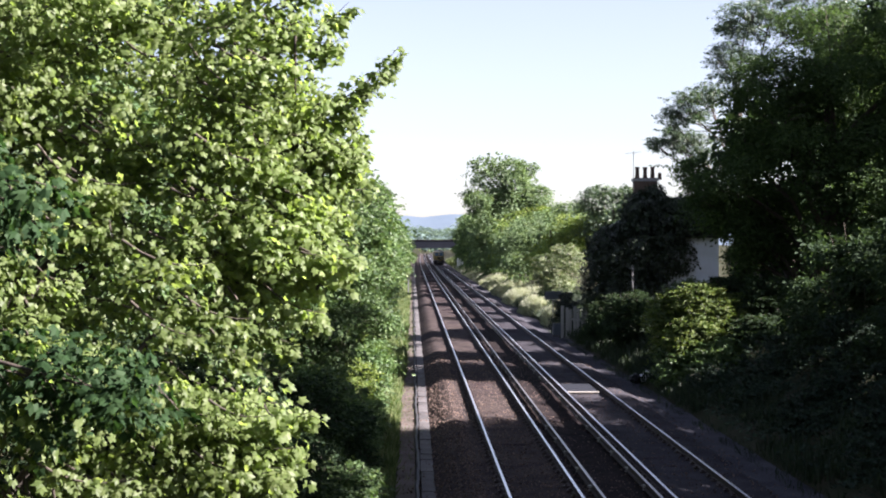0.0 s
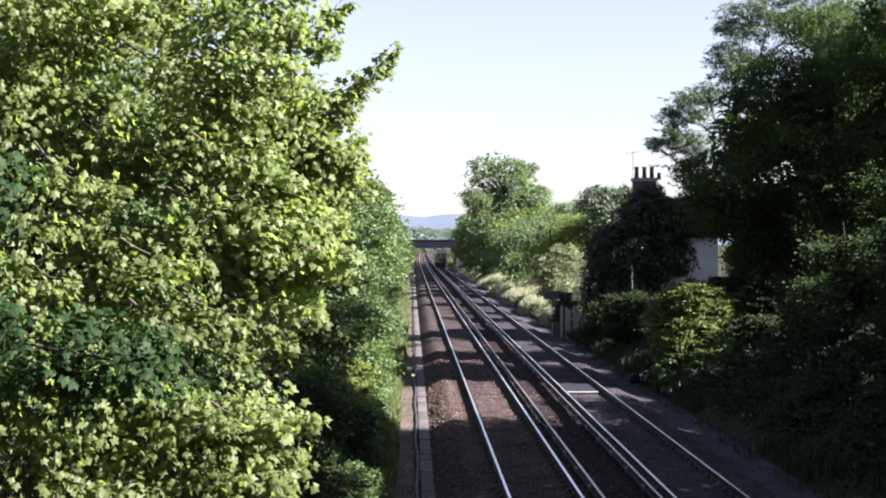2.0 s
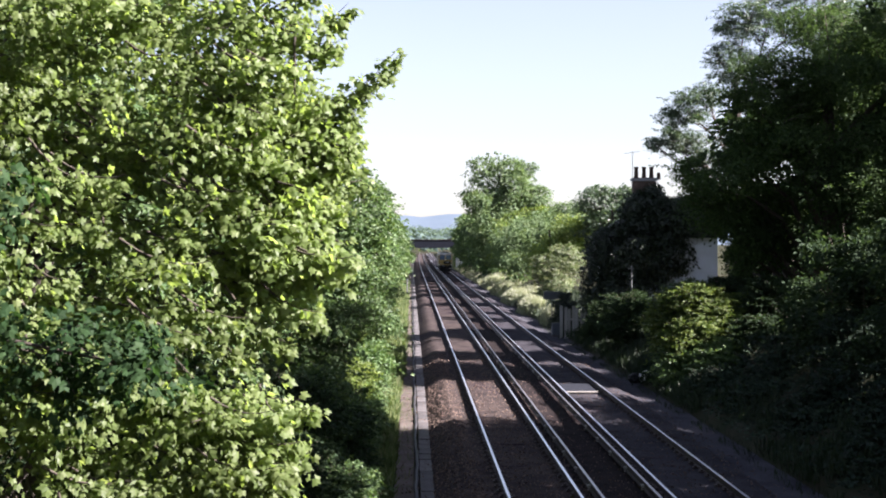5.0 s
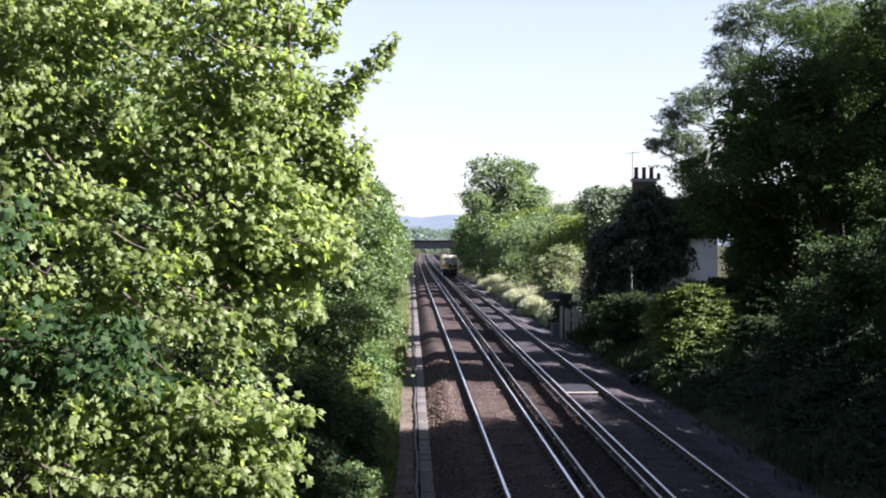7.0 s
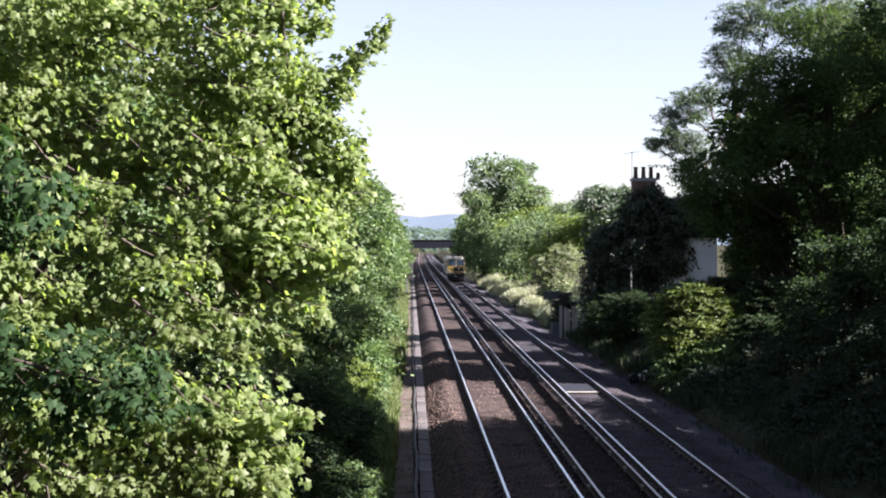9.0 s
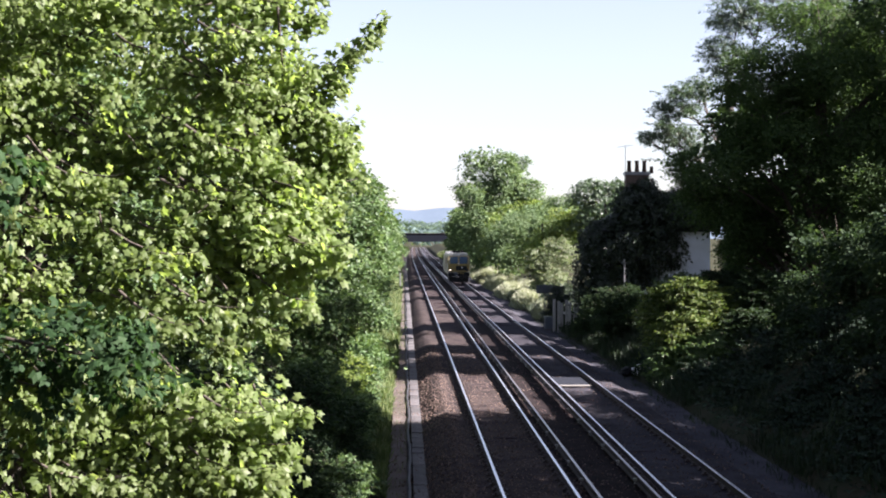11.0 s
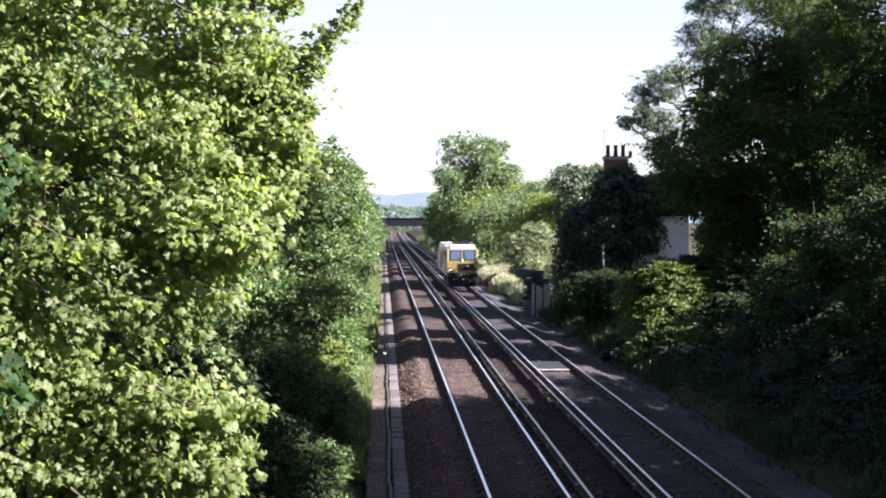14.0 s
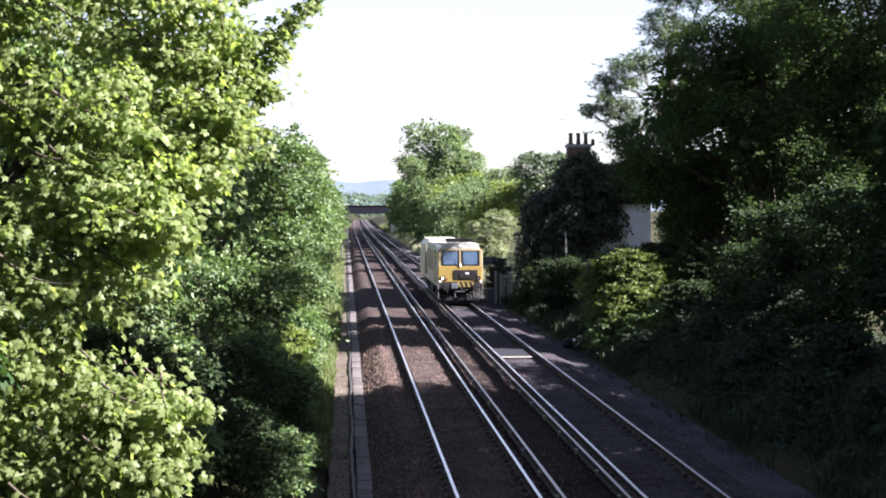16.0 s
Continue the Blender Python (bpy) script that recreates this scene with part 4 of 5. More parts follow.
# long leading fronds, one set for each bough: root and tip
FRONDS = (
    (((-2.6, 14.4, 7.4), (-2.0, 14.3, 8.0)), ((-3.6, 14.4, 7.4), (-3.2, 14.3, 8.1)), ((-2.0, 14.4, 7.3), (-1.4, 14.2, 7.9))),
    (((-1.45, 14.1, 6.25), (-0.14, 14.0, 7.16)), ((-1.3, 14.1, 6.5), (-0.42, 14.0, 6.85)), ((-1.2, 14.1, 6.3), (-0.5, 14.1, 6.6)), ((-1.4, 14.3, 7.2), (-0.62, 14.1, 7.6)), ((-1.3, 14.3, 7.0), (-0.7, 14.1, 7.25)), ((-1.5, 14.2, 7.5), (-0.9, 14.1, 7.95))),
    (((-1.2, 14.2, 6.0), (-0.46, 14.1, 6.38)), ((-1.1, 14.2, 5.8), (-0.5, 14.1, 5.95)), ((-1.1, 14.0, 5.6), (-0.6, 13.9, 5.5)), ((-1.0, 14.2, 5.9), (-0.42, 14.1, 6.15))),
    (((-1.4, 13.7, 5.3), (-0.58, 13.7, 5.0)), ((-1.7, 13.5, 4.85), (-1.1, 13.4, 4.32)), ((-1.4, 13.5, 4.9), (-0.8, 13.5, 4.6)), ((-2.0, 13.4, 4.7), (-1.5, 13.3, 4.2))),
    (((-1.7, 13.0, 3.78), (-0.84, 12.9, 3.82)), ((-1.6, 12.9, 3.6), (-0.95, 12.9, 3.5)), ((-1.8, 12.9, 3.4), (-1.1, 12.8, 3.1)), ((-2.0, 12.8, 2.9), (-1.3, 12.7, 2.95))),
)


def frond(a, b, count, width, size, rng):
    """One long shoot from a to b with leaves hanging on both sides, narrowing to the tip. Returns leaf and stem arrays."""
    a, b = np.array(a), np.array(b)
    t = rng.random(count) ** 0.75
    way = (b - a) / np.linalg.norm(b - a)
    side = unit(np.cross(way, (0, 0.3, 1.0))[None])[0]
    sag = np.array((0, 0, -0.12)) * np.linalg.norm(b - a)
    line = a + (b - a) * t[:, None] + sag * (4 * t * (1 - t))[:, None]
    off = rng.normal(size=(count, 3)) * (width * (1.3 - 1.1 * t) * rng.choice((0.6, 1.5), count))[:, None]
    off[:, 2] -= 0.5 * width
    head = way * 0.6 + side * np.sign(off @ side)[:, None] + np.array((0, 0, -0.6)) + rng.normal(size=(count, 3)) * 0.3
    nor = np.array((0.3, -0.45, 0.6)) + rng.normal(size=(count, 3)) * 0.45
    leaves = place_leaves(line + off, nor, head, size * rng.uniform(0.7, 1.15, count), LOBED)
    k = np.linspace(0, 1, 6)
    return leaves, tube(a + (b - a) * k[:, None] + sag * (4 * k * (1 - k))[:, None], [0.014, 0.012, 0.010, 0.007, 0.005, 0.002], 4)


def build_maple():
    rng = np.random.default_rng(77)
    t = thing("maple_tree", "broad sunlit maple with pale green lobed leaves", "tree", MAPLE)
    every = [b for g in BOUGHS for b in g]
    lv, lf = limb_mesh((0, 0, 0), (0.2, 0.2, 8.0), [(0.6 * (b[0] - MAPLE[0]), 0.6 * (b[1] - MAPLE[1]), b[2] - MAPLE[2], *(0.5 * r for r in b[3:])) for b in every], 0.2, rng)
    part("trunk", np_mesh("trunk", lv, lf, True), "bark", t)
    made = []
    for g, fronds in zip(BOUGHS, FRONDS):
        root = Vector((-3.6, 15.6, g[0][2] - 0.5))
        high = root.z > 4.8
        leaf = 0.068 if high else 0.074
        local = [(b[0] - root.x, b[1] - root.y, b[2] - root.z, *b[3:]) for b in g]
        (v, f), c = sprays(tiers([(*b[:5], b[5] * 1.25) for b in local], rng, 8, 0.40, 0.36, (0.6, 1.0), False), 4, 12, 0.165, leaf, rng, LOBED, flat=0.35 if high else 0.55, shell=0.2, lump=0.4, tumble=0.36 if high else 0.32, hang=0.8, droop=0.7, lean=(0.5, -0.35, 0.75))
        bits, leaves = [], [(v, f)]
        for x, y, z, rx, ry, rz in local:
            for o in unit(rng.normal(size=(int(12 + 36 * rx * (ry + rz) / 2), 3))):
                # shoots lie in shelves that slope down and outwards, with dark gaps between
                p = np.array((x, y, z)) + o * (rx, ry, rz) * rng.uniform(0.6, 1.0)
                p[2] = (round((p[2] + 0.3 * p[0]) / 0.46) * 0.46) - 0.3 * p[0] + 0.07 * math.sin(3 * p[0] + 2 * p[1]) + rng.normal() * 0.06
                if noise.noise((Vector(p) + root) * 1.5) < -0.06:
                    continue
                way = unit(np.array([(0.75, -0.35, -0.22)]) + rng.normal(size=(1, 3)) * (0.3, 0.3, 0.1))[0] * rng.uniform(0.45, 0.9)
                more, twig = frond(p - way * 0.55, p + way * 0.45, int(92 * np.linalg.norm(way)), 0.11, leaf * 1.05, rng)
                leaves.append(more)
                bits.append(twig)
        for a, b in fronds:
            more, twig = frond(Vector(a) - root, Vector(b) - root, int(190 * (Vector(b) - Vector(a)).length), 0.125, leaf * 1.1, rng)
            leaves.append(more)
            bits.append(twig)
        v, f = joined(*leaves)
        for p in c[::6]:
            cen = np.array([b[:3] for b in local])
            q = cen[((cen - p) ** 2).sum(1).argmin()]
            a = p + (q - p) * 0.6
            bits.append(tube([a, (a + p) / 2 + rng.normal(size=3) * 0.04, p], [0.012, 0.008, 0.003], 4))
        ob = part("bough", np_mesh("bough", v, f), "maple", t, at=root - Vector(MAPLE))
        tagged(ob, kind="stuff")
        tv, tf = joined(*bits)
        tagged(part("branchwork", np_mesh("branchwork", tv, tf, True), "bark", ob), kind="stuff")
        made.append((ob, root - Vector(MAPLE)))
    return made


boughs = build_maple()

# a young tree close to the bridge whose shade-coloured boughs swing into view
YOUNG = (-3.9, 7.0, 0.2)


def build_young_tree():
    rng = np.random.default_rng(8)
    t = thing("young_maple", "young maple with leaves coloured dark blue-green for shade", "tree", YOUNG)
    lv, lf = limb_mesh((0, 0, 0), (0.1, 0.1, 6.4), [(0.2, 0.2, 6.2, 0.7, 0.7, 0.6), (-0.5, 0, 5.0, 0.7, 0.7, 0.6)], 0.09, rng)
    part("trunk", np_mesh("trunk", lv, lf, True), "bark", t)
    (v, f), c = sprays([(0.2, 0.2, 6.2, 0.7, 0.7, 0.6), (-0.5, 0, 5.0, 0.7, 0.7, 0.6), (0.1, 0.3, 4.0, 0.8, 0.7, 0.5)], 14, 8, 0.18, 0.13, rng, LOBED)
    part("crown", np_mesh("crown", v, f), "dark", t)
    made = []
    for z, reach, dy in ((5.3, 1.9, -0.6), (4.5, 2.35, 0.2)):
        (v, f), c = sprays([(reach, dy, 0.02, 0.3, 0.26, 0.17), (reach + 0.26, dy, -0.1, 0.2, 0.2, 0.1), (reach - 0.4, dy, 0.05, 0.34, 0.3, 0.24), (reach - 0.1, dy + 0.2, -0.2, 0.3, 0.25, 0.12)], 40, 10, 0.08, 0.05, rng, LOBED, flat=0.4)
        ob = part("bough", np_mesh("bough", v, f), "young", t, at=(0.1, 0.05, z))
        tagged(ob, kind="stuff")
        bits = [tube([(0, 0, -0.1), (reach * 0.4, dy * 0.4, 0.12), (reach * 0.8, dy, 0.06), (reach + 0.3, dy, -0.1)], [0.025, 0.018, 0.01, 0.003], 6)]
        bits += [tube([(p[0] - 0.12, dy, 0.02), p], [0.004, 0.002], 4) for p in c[::4]]
        part("stem", np_mesh("stem", *joined(*bits), True), "bark", ob)
        made.append((ob, Vector((0.1, 0.05, z))))
    return made


near_boughs = build_young_tree()

# trees that back the maple and line the left bank
tree("sycamore_tree", "tall sycamore behind the maple, lit from across the line", "tree", (-6.0, 24, 0.3), (-5.6, 24, 8.5),
     [(-5.2, 23, 7.6, 2.4, 1.8, 2.2), (-3.4, 23, 6.6, 1.5, 1.5, 1.6), (-2.3, 24, 5.6, 1.0, 1.4, 1.2), (-4.9, 22, 5.0, 2.0, 1.6, 1.3)],
     0.22, 2, "hazel", 6.5, 12, 0.25, 0.16, tier=9, lump=0.4, shell=0.35, shoot=(260, 0.7))
tree("hazel_tree", "leafy hazel leaning over the grass verge", "tree", (-3.4, 36, 0.1), (-2.9, 36, 6.2),
     [(-1.75, 35, 6.5, 0.95, 1.3, 0.95), (-1.3, 36, 5.7, 0.85, 1.4, 0.9), (-2.6, 36, 5.6, 1.3, 1.6, 1.4), (-1.5, 35, 4.5, 0.85, 1.3, 0.7), (-1.75, 34, 3.4, 0.9, 1.3, 0.6), (-2.7, 34, 3.0, 1.2, 1.4, 1.3), (-1.9, 33, 2.2, 0.8, 1.2, 0.6)],
     0.14, 3, "hazel", 12, 14, 0.24, 0.13, tier=7, lump=0.45, shell=0.35, shoot=(260, 0.6))
tree("hawthorn_tree", "dense green hawthorn beside the path", "tree", (-2.6, 50, 0.0), (-2.2, 50, 6.0),
     [(-1.35, 49, 6.3, 0.85, 1.5, 1.0), (-0.95, 50, 5.1, 0.62, 1.6, 0.9), (-1.5, 50, 4.0, 0.9, 1.8, 0.9), (-2.4, 51, 5.0, 1.4, 1.8, 1.6), (-1.3, 48, 2.8, 0.85, 1.6, 0.8), (-1.5, 47, 1.5, 0.8, 1.8, 0.7)],
     0.12, 4, "hazel", 11, 13, 0.26, 0.14, tier=7, lump=0.45, shell=0.35, shoot=(260, 0.6))
for k, (x, y, h, w) in enumerate(((-6.2, 43, 6.5, 2.2), (-5.4, 57, 6.5, 2.2), (-2.4, 66, 5.6, 1.3), (-2.7, 84, 5.2, 1.5), (-3.0, 104, 5.6, 1.7), (-3.5, 128, 6.2, 2.1), (-3.9, 158, 6.5, 2.4), (-4.0, 195, 8.0, 3.0), (-4.6, 240, 9.0, 3.4), (-5.0, 285, 9.5, 3.8), (-6.0, 330, 10, 4.5))):
    tree("bank_tree", "bushy tree on the grassy bank beside the line", "tree", (x, y, 0), (x, y, h * 0.8),
         [(x + 0.1 * w, y, h * 0.78, w * 0.9, w * 1.3, h * 0.24), (x + 0.25 * w, y - 1, h * 0.5, w * 0.95, w * 1.4, h * 0.24), (x + 0.2 * w, y + 1.5, h * 0.25, w * 0.9, w * 1.5, h * 0.2), (x - 0.6 * w, y, h * 0.55, w, w * 1.3, h * 0.35)],
         0.12, 20 + k, "hazel" if k % 2 else "hedge", *((5.2, 11, 0.28, 0.175) if 60 < y < 150 else (2.6, 11, 0.34, 0.25) if y < 60 else (1.3, 11, 0.6, 0.46)), group="trees along the bank", shoot=(120, 1.0), lump=0.35, back=0.3)
# bright and dark leaf picks paint lit clumps and shaded hollows
for k, (x, y, z, rx, ry, rz) in enumerate(((-1.2, 27.5, 0.5, 0.5, 0.9, 0.7), (-1.7, 27, 0.7, 0.8, 1.2, 1.0), (-1.05, 29.5, 0.3, 0.35, 1.0, 0.5), (-1.35, 32.5, 0.8, 0.6, 1.3, 0.9), (-1.3, 36, 0.5, 0.5, 1.3, 0.8), (-1.2, 41, 0.3, 0.4, 1.5, 0.6), (-1.25, 47, 0.5, 0.5, 1.8, 0.8), (-2.2, 30, 1.4, 1.0, 1.4, 1.1), (-1.6, 38, 0.8, 0.55, 1.6, 0.9), (-1.65, 43, 1.0, 0.6, 1.6, 1.0), (-1.6, 58, 0.9, 0.5, 2.0, 0.9), (-3.2, 26, 1.0, 1.1, 1.4, 1.2), (-4.8, 24, 1.6, 1.5, 1.4, 1.5), (-3.7, 28, 1.6, 1.2, 1.5, 1.3), (-6.4, 22, 1.7, 1.5, 1.4, 1.5), (-4.0, 20.5, 1.0, 1.2, 1.2, 1.1), (-5.2, 27.5, 2.2, 1.4, 1.4, 1.4))):
    tree("verge_bush", "low leafy bush at the edge of the verge", "bush", (x, y, lie(x, y) - 0.05), (x, y, z + rz * 0.3), [(x, y, z, rx, ry, rz), (x - 0.3, y + 0.3, z + rz * 0.5, rx * 0.6, ry * 0.6, rz * 0.5)],
         0.04, 50 + k, "bright" if k in (9, 10) else "dark" if k in (1, 3, 7) or k > 11 else "hazel", 8 if k > 11 else 13, 10, 0.17, 0.16 if k > 11 else 0.12, group="bushes on the verge", floor=-0.4, shoot=(60, 0.5), lump=0.4)

# tall unseen trees added behind the near ones and the road to cut skylight
for k, (x, y, h) in enumerate([(-12 - (i % 2) * 2, -8 + 11 * i, 12 + 2 * math.sin(i * 1.9)) for i in range(9)] + [(-8 + 9 * i, -15 - (i % 2) * 3, 12 + math.sin(i)) for i in range(5)]):
    tree("background_tree", "tall leafy tree added to close the cutting to skylight", "tree", (x, y, 0.5), (x, y, h * 0.8),
         [(x, y, h * 0.75, 3.4, 4.4, h * 0.26), (x + 1.2, y - 1, h * 0.4, 3.2, 4.6, h * 0.28), (x - 1.2, y + 1, h * 0.42, 3.2, 4.6, h * 0.3)],
         0.25, 400 + k, "hedge", 0.45, 9, 0.9, 1.0, group="trees closing in the cutting")

# right bank: tall trees against the light
tree("oak_tree", "large dark oak seen against the light", "tree", (17.2, 59, 1.4), (16.8, 59, 12.5),
     [(14.0, 58, 10.3, 1.9, 2.4, 1.9), (12.5, 58, 7.7, 1.5, 2.2, 1.5), (12.4, 59, 6.5, 1.1, 1.6, 1.0), (11.3, 60, 8.3, 0.7, 1.2, 0.8), (11.6, 60, 7.2, 0.7, 1.2, 0.7), (13.6, 59, 5.6, 1.2, 1.4, 0.9), (12.9, 62, 6.7, 1.3, 1.0, 1.3), (14.6, 62, 6.2, 1.5, 1.0, 1.4), (15.3, 60, 5.4, 1.8, 2.0, 1.2), (17.0, 59, 12.6, 3.0, 3.0, 2.6), (15.9, 57, 8.0, 2.4, 2.4, 2.2), (19, 57, 7.6, 3.2, 2.6, 3.0), (17.2, 56, 4.6, 2.4, 2.0, 1.6), (19.7, 59, 12, 3.0, 3.0, 3.0), (13.2, 58.5, 8.9, 1.1, 2, 1.1), (14.9, 60, 12.0, 1.5, 2, 1.4), (13.3, 60, 6.3, 1.0, 2, 0.9), (14.6, 60, 6.6, 1.2, 2, 1.2), (16.0, 60, 10.2, 1.7, 2, 1.5), (22.3, 56, 8, 2.6, 2.5, 3.2), (22.5, 56.5, 13, 2.8, 2.5, 3), (13.6, 60, 4.9, 0.7, 1.6, 1.5), (20.5, 58, 10.0, 2.2, 2, 1.6)],
     0.35, 6, "oak", 11, 13, 0.36, 0.15, tumble=0.24, lump=0.4, shell=0.35, shoot=(500, 1.2), back=0.3)
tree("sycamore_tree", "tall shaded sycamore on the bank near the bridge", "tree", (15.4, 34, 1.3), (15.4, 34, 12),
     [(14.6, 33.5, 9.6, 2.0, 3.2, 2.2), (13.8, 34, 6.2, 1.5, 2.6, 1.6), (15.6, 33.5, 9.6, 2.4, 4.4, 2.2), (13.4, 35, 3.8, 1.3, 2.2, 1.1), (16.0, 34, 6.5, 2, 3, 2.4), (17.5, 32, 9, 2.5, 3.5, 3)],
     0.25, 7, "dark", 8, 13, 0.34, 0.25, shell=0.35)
tree("ash_tree", "airy ash with sparse grey-green foliage against the sky", "tree", (18.6, 79, 1.4), (17.2, 78, 14),
     [(14.4, 77, 12.3, 1.4, 1.8, 1.1), (13.5, 77, 10.9, 0.8, 1.4, 0.8), (14.8, 77, 10.0, 1.4, 1.5, 1.2), (13.6, 77.5, 11.9, 0.6, 1.2, 0.6), (12.8, 77, 10.4, 0.4, 0.8, 0.45), (15.5, 77, 13.0, 0.9, 1.4, 0.8), (17.8, 78, 17.0, 1.8, 1.8, 1.5), (17.0, 78, 14.8, 1.5, 1.8, 1.3), (19.2, 78, 17.4, 1.8, 1.6, 1.6), (21.5, 78, 17.5, 2.2, 2, 2)],
     0.22, 9, "ash", 7, 13, 0.15, 0.14, shell=0.4, lump=0.5, twig_share=3, tier=14, shoot=(200, 0.9), back=0.5)
# x = 15 and most from 19 on: unseen trees added to cast shade
for k, (x, y, blobs) in enumerate((
        (14.2, 46, [(13.4, 45, 3.0, 1.5, 2.4, 2.0), (14.6, 47.5, 4.4, 1.6, 2.6, 1.8), (13.2, 50, 2.4, 1.3, 2.0, 1.7), (15.4, 44, 4.6, 1.8, 2.4, 1.8), (14.6, 40.5, 4.2, 1.6, 2.6, 2.0), (13.2, 40, 2.2, 1.2, 2.2, 1.6)]),
        (19.0, 13, [(18, 12, 9, 2.6, 3.6, 3.4), (19.0, 13, 15.5, 3.0, 4.0, 3.4), (17, 14, 5, 2, 3, 2.4)]),
        (20.5, 25.2, [(19, 25.4, 8, 2.8, 3.8, 3.6), (20.5, 25.2, 11.3, 3.2, 3.8, 3.0), (18, 26, 5, 2, 3.4, 2.4), (19.5, 25.2, 10, 2.6, 3.8, 2.6)]),
        (15.0, 26, [(14.0, 25, 2.6, 1.8, 3.4, 2.4), (15, 27, 5.4, 2.0, 3.4, 2.2), (13.6, 29.5, 2.4, 1.5, 2.2, 2.0), (14.5, 21, 3.4, 2.0, 3.4, 3.0)]),
        (23.0, 35, [(22, 35, 5, 2.6, 3.4, 2.6), (23, 35, 9, 2.8, 3.4, 3), (22.5, 34.5, 11.5, 2.4, 3.0, 2.4)]),
        (23.0, 31, [(22, 31, 9, 3.0, 4.4, 3.6), (23, 32, 13, 3.2, 4.4, 3.4), (21, 32, 5, 2.6, 4, 3)]),
        (25.5, 22, [(25, 15.5, 19.0, 3, 3.6, 3), (25.5, 25.5, 18.4, 3, 3.8, 3), (26, 31, 18.8, 3, 3.4, 3)]),
        (25.5, 54, [(25.5, 54, 17.6, 3, 2.6, 3.2), (25.5, 56, 14.2, 3, 2.2, 2.2), (27, 54, 19, 3, 2.6, 3)]),
        (27.5, 35, [(26.5, 35, 15.6, 3.0, 2.4, 2.2), (28, 34.5, 17, 3, 3, 2.6)]),
        (24.0, 19, [(23, 18, 9, 3.0, 4.6, 3.6), (24, 19, 10.8, 3.2, 4.6, 3.2), (21, 18.5, 18.2, 3.2, 3.4, 2.9)]),
        (26.0, 58, [(25, 58, 6, 3.0, 3.4, 4), (26, 58.5, 9, 3.2, 3.6, 3.2), (23.5, 57, 4, 2.6, 3.4, 2.6)]),
        (26.0, 63, [(25, 63, 6, 3.0, 4.0, 3.4), (26, 63, 7.5, 3.4, 4.6, 2.8), (23.5, 63, 4, 2.6, 4, 2.6)]),
        (25.0, 81, [(23, 80.5, 6, 3.2, 3.6, 4.5), (24.5, 81, 12, 3.4, 3.6, 4), (25.5, 81, 16.5, 3, 3.4, 3)]),
        (19.5, 66, [(16.2, 66, 9.8, 2.4, 2, 3.4), (19.5, 66, 10.5, 3.0, 2, 4.6), (17.8, 66, 6.0, 2.8, 2, 2.4), (23, 66, 9.5, 3.2, 2, 5.2)]),
        (16.2, 63, [(15.6, 63, 2.4, 1.4, 2.0, 1.0), (16.2, 67, 5.9, 1.6, 2.0, 1.3), (16.9, 74, 4.7, 0.9, 1.5, 1.4), (18.6, 74, 4.6, 1.5, 1.6, 2.0), (15.5, 70, 3.7, 0.75, 1.2, 1.2)]))):
    tree("shade_tree", "dense dark tree casting shade on the bank", "tree", (x, y, 1.3), (x, y, max(b[2] for b in blobs)), blobs, 0.2, 160 + k, "dark", 8 if x < 16.5 and y > 40 else 1.5, 12, 0.24 if x < 16.5 and y > 40 else 0.6, 0.2 if x < 16.5 and y > 40 else 0.64, group="trees on the shaded bank", shell=0.35, back=0.5)
